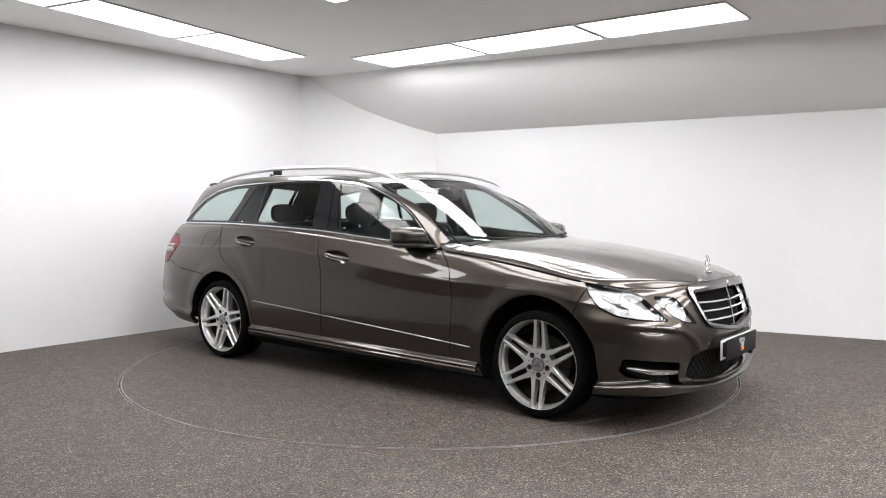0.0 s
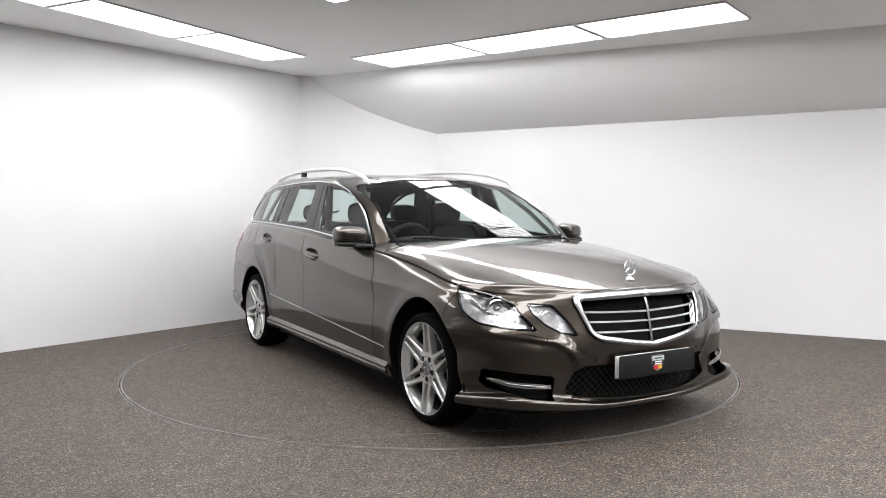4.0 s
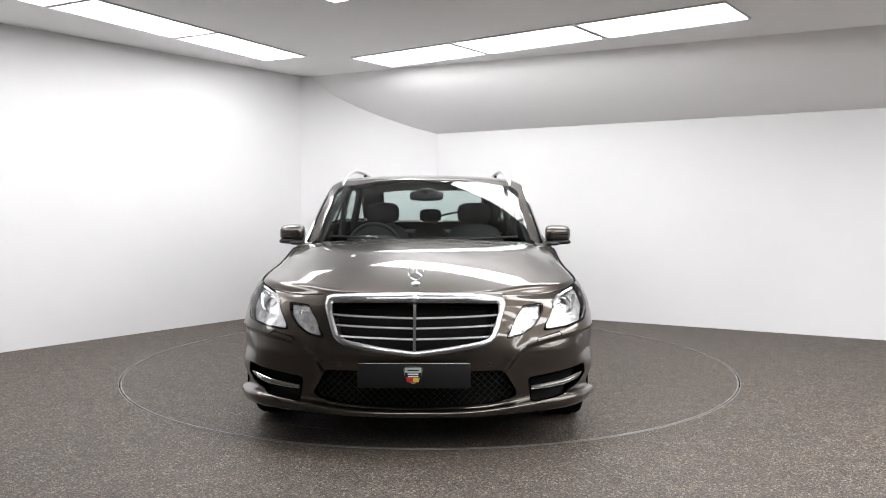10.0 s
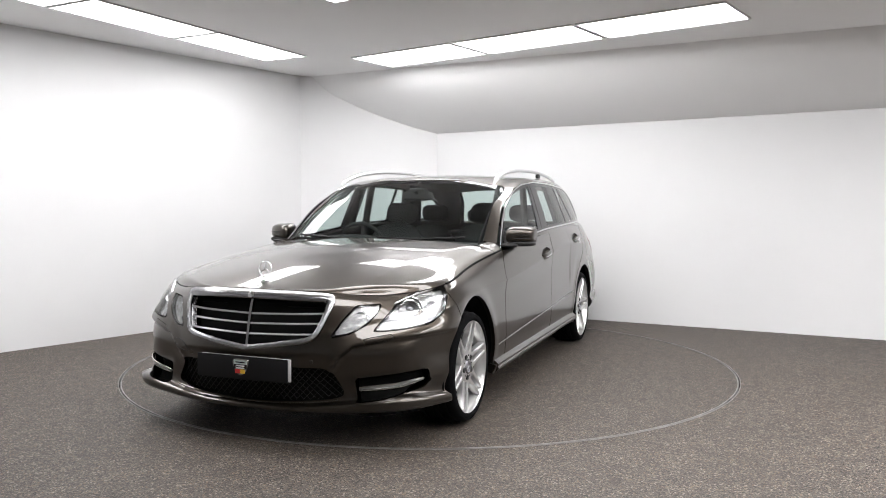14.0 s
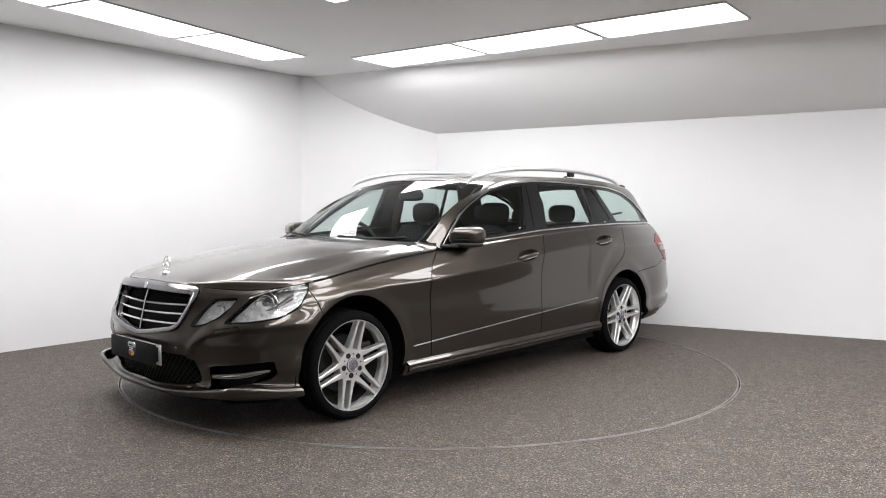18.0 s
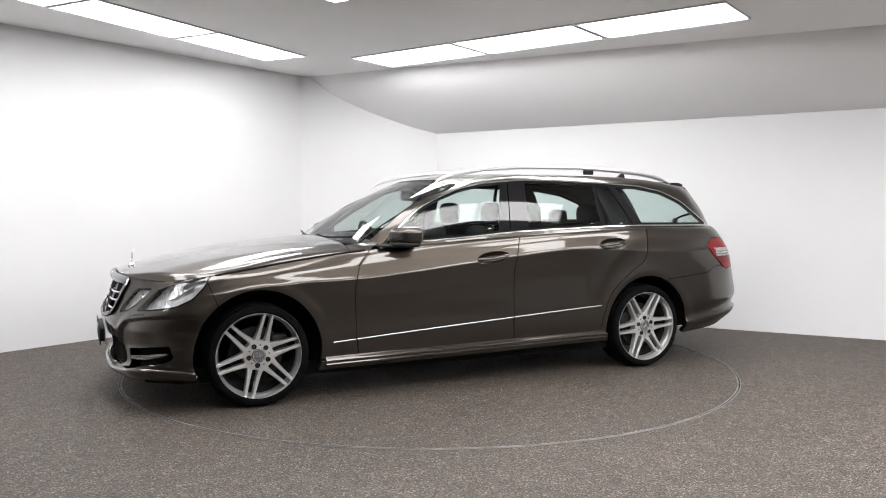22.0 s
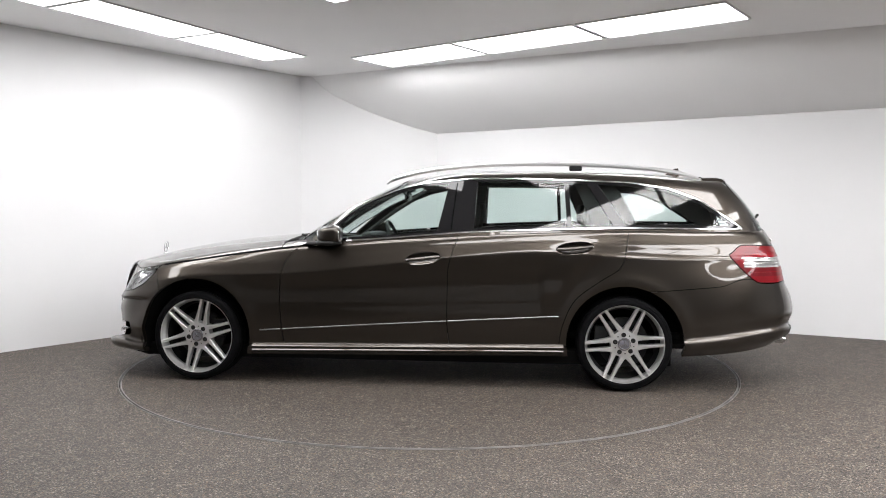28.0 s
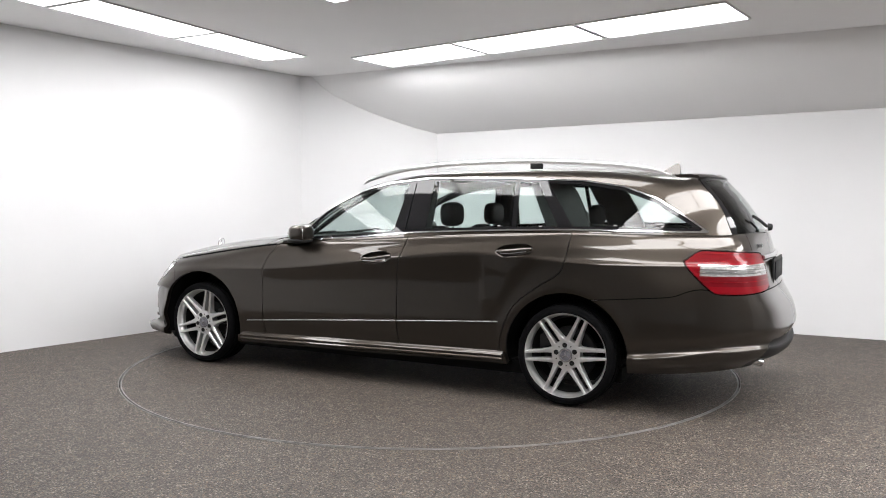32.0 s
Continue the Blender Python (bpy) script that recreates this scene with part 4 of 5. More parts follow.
def make_wheel(parent, at, right, turn):
    w = part("wheel", lathe(TYRE, 72), RUBBER, parent, "wheel with low black tyre and silver twin-spoke rim", angle=40)
    w.matrix_basis = pose(*at, 0, 0, 180 if right else 0)
    rim = part("rim", lathe([(.2525, .102), (.2545, .112), (.2535, .1155), (.2510, .1155), (.2490, .111), (.2475, .098), (.2445, .088), (.2380, .080), (.2350, .060), (.2335, .045)], 72), ALLOY, w)
    part("barrel", lathe([(.2335, .046), (.224, .02), (.214, -.02), (.218, -.07), (.236, -.105), (.248, -.112)], 48), SHADED_ALLOY, w)
    parts = []
    for k in range(6):
        for s in (-1, 1):
            parts.append(spoke(radians(60 * k + turn), s, s))
    for k, sp in enumerate(parts):
        part("spoke", sp, ALLOY, w, angle=30)
    # hub star: a scalloped disc whose six arms run out into the spoke pairs
    bm = bmesh.new()
    n = 72
    outer = []
    for i in range(n):
        a = 2 * math.pi * i / n
        r = 0.0925 - 0.0055 * math.cos(6 * (a - radians(turn)))
        outer.append((r, a))
    f = [bm.verts.new((r * math.cos(a), 0.0915, r * math.sin(a))) for r, a in outer]
    b = [bm.verts.new((r * 1.05 * math.cos(a), 0.04, r * 1.05 * math.sin(a))) for r, a in outer]
    i1 = [bm.verts.new((.036 * math.cos(a), 0.096, .036 * math.sin(a))) for r, a in outer]
    i2 = [bm.verts.new((.034 * math.cos(a), 0.088, .034 * math.sin(a))) for r, a in outer]
    for p, q in ((b, f), (f, i1), (i1, i2)):
        for i in range(n):
            bm.faces.new((p[i], p[(i + 1) % n], q[(i + 1) % n], q[i]))
    bm.faces.new(b)
    part("hub", bm, ALLOY, w, angle=30)
    # black discs on the hub face paint the shade of bolt and pin holes
    for k in range(5):
        a = radians(72 * k + turn + 18)
        bm = lathe([(.0005, .0935), (.006, .0945), (.0062, .0925), (.0145, .0945), (.0155, .0935), (.0155, .08)], 14)
        bmesh.ops.translate(bm, vec=(.0600 * math.cos(a), 0.0035, .0600 * math.sin(a)), verts=bm.verts[:])
        part("bolt_hole", bm, BLACK, w, "black disc painting the shade of a wheel bolt recess")
        a += radians(36)
        bm = lathe([(.0005, .0962), (.0042, .0962), (.0045, .09)], 10)
        bmesh.ops.translate(bm, vec=(.0620 * math.cos(a), 0, .0620 * math.sin(a)), verts=bm.verts[:])
        part("pin_hole", bm, BLACK, w)
    cap = part("hub_cap", lathe([(.0005, .1005), (.026, .100), (.0335, .099), (.0335, .1005), (.040, .1), (.0435, .092)], 32), CAPBLUE, w, "blue-grey round hub cap with silver ring")
    rods = [tube([(0, .102, 0), (.029 * math.cos(radians(90 + 120 * k)), .1012, .029 * math.sin(radians(90 + 120 * k)))], .0035, 4, taper=[1, .3], up=(0, 1, 0)) for k in range(3)]
    part("emblem", merge(lathe([(.0325, .1015), (.0375, .1015), (.0375, .0985), (.0325, .0985)], 32, True), *rods), CHROME, cap)
    part("brake_disc", lathe([(.07, .015), (.16, .015), (.163, .011), (.163, -.02), (.07, -.02)], 48), SHADED_ALLOY, w)
    part("brake_caliper", block((.10, .07, .12), (-.135 if at[0] > 0 else .135, .01, .05), .015), SHADED_ALLOY, w)
    return w


for side in (1, -1):
    make_wheel(car, (AXLE, .795 * side, WHEEL_R), side < 0, 44 if side > 0 else 32)
    make_wheel(car, (-AXLE, .798 * side, WHEEL_R), side < 0, -5 if side > 0 else 47)

SMOKE = material("smoky lamp lens", (0.16, 0.16, 0.16), 0.1, 0.3, Coat_Weight=1.0)
# --- grille: chrome frame, black core, three slats and an upright bar ---
def frame_width(pz):
    """The grille frame is broad along the top and slim at the sides and foot."""
    t = np.clip((pz - .66) / .09, 0, 1)
    return .0155 + .0215 * t * t * (3 - 2 * t)


frame_sk, core = (lambda s: s.cut(outline_distance(s.P[:, 1], s.P[:, 2], GRILLE) + frame_width(s.P[:, 2]))[::-1])(grille)
GR = panel("grille", core.moved(-0.06), INNER, car, whole=True, depth=0.0, label="black grille with chrome frame and three chrome slats")
d = outline_distance(frame_sk.P[:, 1], frame_sk.P[:, 2], GRILLE)
gy = (outline_distance(frame_sk.P[:, 1] + 1e-3, frame_sk.P[:, 2], GRILLE) - d) / 1e-3
gz = (outline_distance(frame_sk.P[:, 1], frame_sk.P[:, 2] + 1e-3, GRILLE) - d) / 1e-3
across = np.clip(-d / frame_width(frame_sk.P[:, 2]), 0, 1)
tilt = np.stack([np.zeros(len(d)), gy, gz], 1) * (np.cos(np.pi * across) * 0.8)[:, None] + np.array((0, 0, 0.25))
tilt[np.abs(frame_sk.P[:, 1]) < 1e-6, 1] = 0
frame_sk = Skin(frame_sk.P + frame_sk.N * (0.008 * np.sin(np.pi * across))[:, None], (frame_sk.N + tilt) / np.linalg.norm(frame_sk.N + tilt, axis=1)[:, None], frame_sk.UV, frame_sk.F)
panel("frame", frame_sk, SATIN, GR, whole=True, lift=0.012, depth=0.05, label="wide chrome grille frame")
for zc in (.655, .607, .556):
    s1 = core.band(lambda q: q.P[:, 2] - zc - 0.03 * np.abs(q.P[:, 1]), 0.0034)
    s1 = Skin(s1.P - np.outer((s1.P[:, 2] - zc - 0.03 * np.abs(s1.P[:, 1])) * 0.9, (1, 0, 0)), s1.N * 0.55 + np.array((0, 0, 0.8)), s1.UV, s1.F)
    panel("slat", Skin(s1.P - np.array((0.012, 0, 0)), s1.N, s1.UV, s1.F), SLAT, GR, whole=True, depth=0.003)
bar = core.cut(core.P[:, 1] - 0.007)[0]
panel("centre_bar", bar, SATIN, GR, whole=True, depth=0.02, lift=-0.004)
cx = nose_x(0, .748) + .014
bm = lathe([(.0005, .010), (.014, .009), (.019, .006), (.0195, 0), (.0195, -.01)], 28)
part("badge", bm, CHROME, GR, "round chrome badge", m=pose(cx, 0, .748, 0, 0, -90) @ pose(0, 0, 0, 18, 0, 0))

# --- lower intake, its lattice, and the side intakes with daytime lights ---
IN = panel("lower_intake", intake.moved(-0.05), INNER, car, whole=True, depth=0.0, label="black honeycomb lower air intake")


def inside(poly, px, pz):
    return outline_distance(np.array([px]), np.array([pz]), poly)[0] < 0


rods = []
for sgn in (-1, 1):
    for k in range(-26, 27):
        pts = [(y0, .235 + (y0 - k * .036) * sgn * 1.0) for y0 in np.linspace(-.5, .5, 81)]
        run = [(yy, zz) for yy, zz in pts if inside(INTAKE, abs(yy), zz)]
        if len(run) > 2:
            rods.append(tube([(nose_x(yy, zz) - .022, yy, zz) for yy, zz in (run[0], run[len(run) // 2], run[-1])], .0022, 4))
lattice = part("lattice", merge(*rods), BLACK, IN)
lattice["kind"] = "stuff"
line = [(2.226 - .145 * yy * yy - .30 * yy ** 4, yy, .217 + .15 * yy * yy) for yy in np.linspace(-.485, .485, 41)]
part("intake_trim", tube(line, .005, 6), PAINT, IN, "thin painted trim along the lip")
for s in (1, -1):
    fg = panel("side_intake", fog.moved(-0.055), INNER, car, side=s, depth=-0.052, label="black side air intake")
    line = smooth_line([(nose_x(yy, zz) - (.004 if yy < .84 else .012), yy * s, zz) for yy, zz in ((.575, .302), (.65, .309), (.75, .321), (.81, .336), (.845, .345))], 5)
    part("daytime_light", tube(line, .0105, 10, 0.8, taper=[.55 + .45 * math.sin(math.pi * min(1, i / (len(line) - 1) * 1.0)) ** .5 for i in range(len(line))]), SMOKE, fg, "smoky daytime running light strip")
    for dz in (-.0105, .0105):
        part("light_trim", tube([(p[0] + .005, p[1], p[2] + dz * math.sin(math.pi * min(1, .12 + i / len(line) * .9)) ** .5) for i, p in enumerate(line)], .0036, 6), CHROME, fg)
    bm = lathe([(.0005, .003), (.0095, .002), (.0105, 0), (.0105, -.004)], 16)
    part("parking_sensor", bm, PAINT, BUMPER_F, m=pose(nose_x(.36, .435) + .001, .36 * s, .435, 0, 0, -90))

# --- number plate with a dealer cover ---
PLATE_Z = .391
WHITE = material("white plastic", (0.75, 0.75, 0.74), 0.35)
DGREY = material("black plate vinyl", (0.010, 0.010, 0.011), 0.6, Specular_IOR_Level=0.2)
PLATE = part("number_plate", block((.006, .534, .112), (2.250, 0, PLATE_Z - .002), .002), WHITE, car, "white number plate under a black dealer cover")
part("holder", block((.03, .48, .08), (2.264, 0, PLATE_Z), .002), BLACK, PLATE)
part("cover", block((.006, .538, .118), (2.281, 0, PLATE_Z), .0025), DGREY, PLATE, "plain black dealer cover")


def shield(width, height, depth):
    out = smooth_line([(-.5, .42), (0, .5), (.5, .42), (.47, 0), (.3, -.32), (0, -.5), (-.3, -.32), (-.47, 0)], 4, True)
    bm = bmesh.new()
    a = [bm.verts.new((0, p[0] * width, p[1] * height)) for p in out]
    b = [bm.verts.new((depth, p[0] * width * .97, p[1] * height * .97)) for p in out]
    bm.faces.new(a), bm.faces.new(b[::-1])
    for i in range(len(a)):
        j = (i + 1) % len(a)
        bm.faces.new((a[i], b[i], b[j], a[j]))
    return bm


BADGE = part("dealer_shield", shield(.088, .085, .003), CHROME, PLATE, "small shield emblem in silver, white, red and yellow", m=pose(2.284, -.004, PLATE_Z + .004))
TEAL = material("pale enamel", (0.42, 0.50, 0.48), 0.4)
RED = material("red enamel", (0.45, 0.02, 0.02), 0.4)
YELLOW = material("yellow enamel", (0.7, 0.42, 0.03), 0.4)
part("shield_field", block((.0012, .076, .020), (.0038, 0, .024)), TEAL, BADGE)
part("shield_field", block((.0012, .076, .022), (.0038, 0, .001)), DGREY, BADGE)
part("shield_field", block((.0012, .030, .020), (.0038, -.016, -.022)), RED, BADGE)
part("shield_field", block((.0012, .026, .020), (.0038, .014, -.022)), YELLOW, BADGE)
for zz, ww, mt in ((.024, .055, DGREY), (.006, .050, WHITE), (-.005, .050, WHITE)):
    part("lettering", block((.0008, ww, .006), (.0048, 0, zz)), mt, BADGE, "illegible line of lettering")

# --- hood ornament: a ring on a short stem ---
OX, OZ = 2.075, .808
orn = part("hood_ornament", merge(lathe([(.0005, .016), (.016, .010), (.024, 0), (.024, -.01)], 20)), CHROME, car, "upright chrome ring ornament on the hood", m=pose(OX, 0, OZ + .002, 90, 0, 0))
ring = lathe([(.0385 + .0026 * math.cos(a), .0026 * math.sin(a)) for a in np.linspace(0, 2 * np.pi, 8, endpoint=False)], 40, True)
rods = [tube([(0, 0, 0), (.037 * math.cos(radians(90 + 120 * k)), 0, .037 * math.sin(radians(90 + 120 * k)))], .0045, 6, taper=[1, .4], up=(0, 1, 0)) for k in range(3)]
part("ring", merge(ring, *rods, tube([(0, 0, -.04), (0, 0, -.056)], .004, 6, up=(0, 1, 0))), CHROME, orn, m=pose(OX, 0, OZ + .002, 90, 0, 0).inverted() @ pose(OX - .004, 0, OZ + .060, 0, 0, 90) @ pose(0, 0, 0, -8, 0, 0))

# --- headlights ---
REFLECT = add_noise(material("lamp reflector", (0.7, 0.7, 0.71), 0.16, 0.95), 40, (.6, .6, .6), (.85, .85, .86))
# mottled light grey puts the reflectors' bright reflections into the housing colour
LAMPGREY = add_bump(add_noise(material("lamp housing", (0.6, 0.6, 0.61), 0.18, 0.35), 30, (0.27, 0.27, 0.275), (0.74, 0.74, 0.75)), 40, 0.6, 0.008)

def low_edge(skin, poly, us, zs):
    """The rim strip along the lower edge of a lamp, and the rest of its lens."""
    rim = .0065 * np.clip((np.interp(skin.UV[:, 0], us, zs) - skin.P[:, 2]) / .012, 0, 1) + .0004
    return skin.cut(in_uz(poly)(skin) + rim)[::-1]


BALL = material("projector glass", (0.16, 0.165, 0.17), 0.05, 0.5, Coat_Weight=1.0)
BOWL = material("dark lamp bowl", (0.22, 0.22, 0.225), 0.25, 0.7)
for s in (1, -1):
    hl = panel("headlight", head_main.moved(-0.034), LAMPGREY, car, side=s, depth=-0.030, label="clear headlight unit with a round projector")
    seal, lens = low_edge(head_main, HEAD_MAIN, (ucol(2.24), ucol(2.75), ucol(3.4), ucol(3.9), ucol(4.13)), (.60, .65, .685, .72, .76))
    panel("lens", lens, LENS, hl, side=s, depth=0.004)
    panel("lamp_seal", seal, GLOSS_BLACK, hl, side=s, depth=0.012, lift=-.001)
    hs = panel("inner_headlight", head_side.moved(-0.024), LAMPGREY, car, side=s, depth=-0.020, label="clear slanted inner headlight unit")
    seal, lens = low_edge(head_side, HEAD_SIDE, (ucol(1.55), ucol(1.87), ucol(2.14), ucol(2.43)), (.60, .63, .65, .67))
    panel("lens", lens, LENS, hs, side=s, depth=0.004)
    panel("lamp_seal", seal, GLOSS_BLACK, hs, side=s, depth=0.012, lift=-.001)
    for host, at, r, tw in ((hl, (1.897, .740, .668), .058, 30), (hs, (2.042, .549, .632), .036, 14)):
        m = pose(at[0], at[1] * s, at[2], 0, 0, -90 + tw * s) @ pose(0, 0, 0, 8, 0, 0)
        part("bezel", lathe([(r * .80, .004), (r * .84, .020), (r * .90, .026), (r * .98, .024), (r * 1.02, .012), (r * 1.04, -.03)], 36), REFLECT, host, "bright ring round the projector", m=m)
        part("bowl", lathe([(r * .58, -.006), (r * .72, .002), (r * .86, .004), (r * .90, -.02)], 36), BOWL, host, m=m)
        part("outer_ring", lathe([(r * 1.14, .000), (r * 1.20, .014), (r * 1.27, .012), (r * 1.32, -.02)], 36), REFLECT, host, m=m)
        part("projector", lathe([(.0005, .022), (r * .25, .020), (r * .45, .012), (r * .60, -.004), (r * .62, -.02)], 28), BALL, host, "round glass projector lens", m=m)
    for k in range(4):
        f = k / 3
        line = smooth_line([(1.99 - .02 * k, (.66 + .012 * k) * s, .60 + .012 * k), (1.90, (.76 + .01 * k) * s, .615 + .014 * k), (1.79, (.828) * s, .66 + .022 * k)], 5)
        part("reflector_rib", tube(line, .011, 6, .5), REFLECT, hl)
    for k in range(3):
        line = [(1.80 - .02 * k, (.815) * s, .765 - .022 * k), (1.90 - .02 * k, (.742 + .006 * k) * s, .738 - .018 * k), (1.97 - .02 * k, (.690 + .006 * k) * s, .708 - .02 * k)]
        part("reflector_rib", tube(smooth_line(line, 4), .010, 6, .5), REFLECT, hl)
    part("reflector_rib", tube(smooth_line([(2.00, .585 * s, .70), (2.055, .52 * s, .672), (2.10, .475 * s, .60)], 4), .008, 6, .5), LAMPGREY, hs)

# --- tail lights: red bodies with a clear band ---
for s in (1, -1):
    zz = tail.P[:, 2]
    tl = panel("tail_light", tail.moved(-0.02), INNER, car, side=s, depth=0.0, label="red wraparound tail light with a clear middle band")
    edge_gap = lambda q: outline_distance(q.UV[:, 0], q.P[:, 2], TAIL)
    seal, lens = (lambda q: q.cut(edge_gap(q) + .0065)[::-1])(tail)
    panel("lens_border", seal, DARKRED, tl, side=s, depth=0.008)
    low, rest = lens.cut(lens.P[:, 2] - .806)
    base, low = low.cut(low.P[:, 2] - .752)
    band, top = rest.cut(rest.P[:, 2] - .868)
    tip, band = band.cut(band.UV[:, 0] - ucol(11.97))
    for nm, pc, mt in (("red_lens", base, REDLENS), ("dark_red_lens", low, DARKRED), ("red_lens", top, REDLENS), ("red_lens", tip, REDLENS), ("clear_lens", band, TAILCLEAR)):
        panel(nm, pc, mt, tl, side=s, depth=0.008, lift=0.002 if mt is not TAILCLEAR else -0.001)
    for zk, half, mt, lift in ((.806, .0030, DARKRED, .003), (.868, .0030, REFLECT, .003), (.846, .0028, SMOKE, .001), (.824, .0028, SMOKE, .001), (.835, .0022, REFLECT, .002), (.779, .0022, REDLENS, .004), (.905, .0014, DARKRED, .003), (.930, .0012, DARKRED, .003)):
        rib = lens.band(lambda q: q.P[:, 2] - zk, half)
        rib = rib.cut(rib.UV[:, 0] - ucol(11.93))[1]
        if rib.F:
            panel("lens_rib", rib, mt, tl, side=s, depth=0.002, lift=lift)
    for k in range(9):
        u0 = ucol(11.98) + (ucol(13.7) - ucol(11.98)) * k / 8.5
        cell = band.cut(np.abs(band.UV[:, 0] - u0 - (band.P[:, 2] - .835) * .5) - .0022)[0]
        if cell.F and k % 2:
            cell = cell.cut(cell.P[:, 2] - .835)[0]
        elif cell.F:
            cell = cell.cut(cell.P[:, 2] - .835)[1]
        if cell.F:
            panel("lens_cell", cell, SMOKE, tl, side=s, depth=0.002, lift=0.0005)


# --- door handles, side strips, mirrors ---
for cup, poly, doors, (hx, hz), tilt in ((cup_f, CUP_F, DOORS_F, (-.125, .853), -.12), (cup_r, CUP_R, DOORS_R, (-1.112, .928), -.10)):
    c2 = cup.moved(-0.028)
    d = outline_distance(c2.P[:, 0], c2.P[:, 2], poly)
    c2 = Skin(cup.P - cup.N * (0.03 * np.clip(-d / .03, 0, 1) ** .6)[:, None], cup.N, cup.UV, cup.F)
    for s in (0, 1):
        link_mesh("handle_cup", c2.P * (1, -1, 1) if s else c2.P, [f[::-1] for f in c2.F] if s else c2.F, PAINT, doors[s], smooth=True)
    y0 = side_y(hx, hz)
    line = [(hx + t * .112, y0 + .012 - .014 * t * t * t * t, hz + t * .112 * math.tan(tilt) - .006 + .006 * t * t) for t in np.linspace(-1, 1, 17)]
    tp = [.55 + .45 * (1 - abs(t) ** 4) for t in np.linspace(-1, 1, 17)]
    hs = both(tube(line, .0155, 10, 0.8, up=(0, 1, 0), taper=tp), "door_handle", PAINT, doors)
    both(tube([(p[0], p[1] + .008, p[2] - .009) for p in line[2:-2]], .004, 6), "chrome_insert", CHROME, hs)

STRIPMETAL = material("satin strip metal", (0.32, 0.32, 0.32), 0.32, 0.9)
STRIP = lambda px: .4215 - .0637 * px + .004 * (1 - px * px)
for x0, x1, par in ((.985, .842, FENDERS), (.832, -.281, DOORS_F), (-.293, -1.012, DOORS_R)):
    line = [(px, side_y(px, STRIP(px)) + .001, STRIP(px)) for px in np.linspace(x0, x1, 20)]
    both(tube(line, .0045, 6, up=(0, 1, 0)), "side_strip", STRIPMETAL, par, "thin bright side strip")


for s in (1, -1):
    bm = bmesh.new()
    rows = []
    for px in np.linspace(1.035, -1.045, 36):
        y0, dz = side_y(px, .275 - .016 * px), -.016 * px
        rows.append([bm.verts.new((px, (y0 + a) * s, b + dz)) for a, b in ((.002, .288), (.026, .272), (.030, .266), (.029, .256), (.024, .252), (.032, .243), (.030, .234), (.004, .214))])
    for a, b in zip(rows, rows[1:]):
        for k in range(7):
            bm.faces.new((a[k], a[k + 1], b[k + 1], b[k]))
    bm.faces.new(rows[0]), bm.faces.new(rows[-1])
    part("side_skirt", bm, PAINT, SILLS[0 if s > 0 else 1])


def rounded(size, at, power=4.0, seg=20, taper=None):
    """A superellipsoid, a soft-cornered box."""
    bm = bmesh.new()
    bmesh.ops.create_uvsphere(bm, u_segments=seg * 2, v_segments=seg, radius=1)
    for v in bm.verts:
        c = v.co
        k = (abs(c.x) ** power + abs(c.y) ** power + abs(c.z) ** power) ** (1 / power)
        c /= k
        p = Vector((c.x * size[0] / 2, c.y * size[1] / 2, c.z * size[2] / 2))
        if taper:
            p = Vector(taper(p))
        v.co = p + Vector(at)
    return bm


def mirror_shape(p):
    f = (p.y + .09) / .18                        # 0 at the door, 1 at the tip
    fx = (p.x + .10) / .20                       # 1 at the front
    z = p.z * (1.0 - .12 * f) * (1 - .22 * max(0, fx) ** 2.2) - .004 * max(0, fx) ** 2 + .003 * f
    return (p.x - .055 * f * fx - .010 * f, p.y - .010 * fx, z)


mirrors = both(rounded((.200, .178, .130), (.518, .926, 1.006), 3.8, 20, mirror_shape), "door_mirror", PAINT, CARS, "painted door mirror with black base", 60)
both(rounded((.195, .172, .036), (.520, .924, .952), 3.4, 12, lambda p: (p.x - .055 * ((p.y + .09) / .18) * ((p.x + .10) / .20), p.y, p.z)), "lower_shell", BLACK, mirrors, angle=60)
both(rounded((.010, .146, .096), (.428, .926, 1.004), 5, 12, lambda p: (p.x - .006 * (p.y + .08) / .16, p.y, p.z * (1 - .12 * (p.y + .08) / .16))), "mirror_glass", CHROME, mirrors, "silver mirror glass", 60)
both(rounded((.150, .110, .026), (.600, .865, .944), 3, 10), "mirror_foot", BLACK, mirrors, angle=60)


def mirror_front(yy, zz):
    """How far forward the mirror's shell reaches at a place of the front view."""
    best = -9.0
    for v in mirrors[0].data.vertices:
        if abs(v.co.y - yy) < .014 and abs(v.co.z - zz) < .012:
            best = max(best, v.co.x)
    return best


for dz in (.0, -.020):
    line = [(mirror_front(yy, 1.006 + dz), yy, 1.006 + dz) for yy in (.895, .92, .945, .965, .985)]
    both(tube(smooth_line([p for p in line if p[0] > 0], 4), .0036, 6, .7), "indicator_line", GLOSS_BLACK, mirrors)

# --- roof rails, fin aerial, spoiler, wipers ---
RAIL = material("satin aluminium", (0.80, 0.80, 0.81), 0.3, 0.9)
line = smooth_line([(.17, .612, 1.350), (.09, .610, 1.392), (-.10, .602, 1.437), (-.30, .596, 1.463), (-.55, .592, 1.480), (-.96, .588, 1.486), (-1.27, .580, 1.477), (-1.60, .565, 1.455), (-1.82, .545, 1.425), (-1.97, .525, 1.385)], 6)
rails = both(tube(line, .0155, 10, .95, taper=[min(1, .35 + i * .12, .35 + (len(line) - 1 - i) * .12) for i in range(len(line))]), "roof_rail", RAIL, CARS, "satin aluminium roof rail")
both(block((.085, .022, .040), (-1.13, .583, 1.456), .006), "rail_foot", BLACK, rails)
fin = bmesh.new()
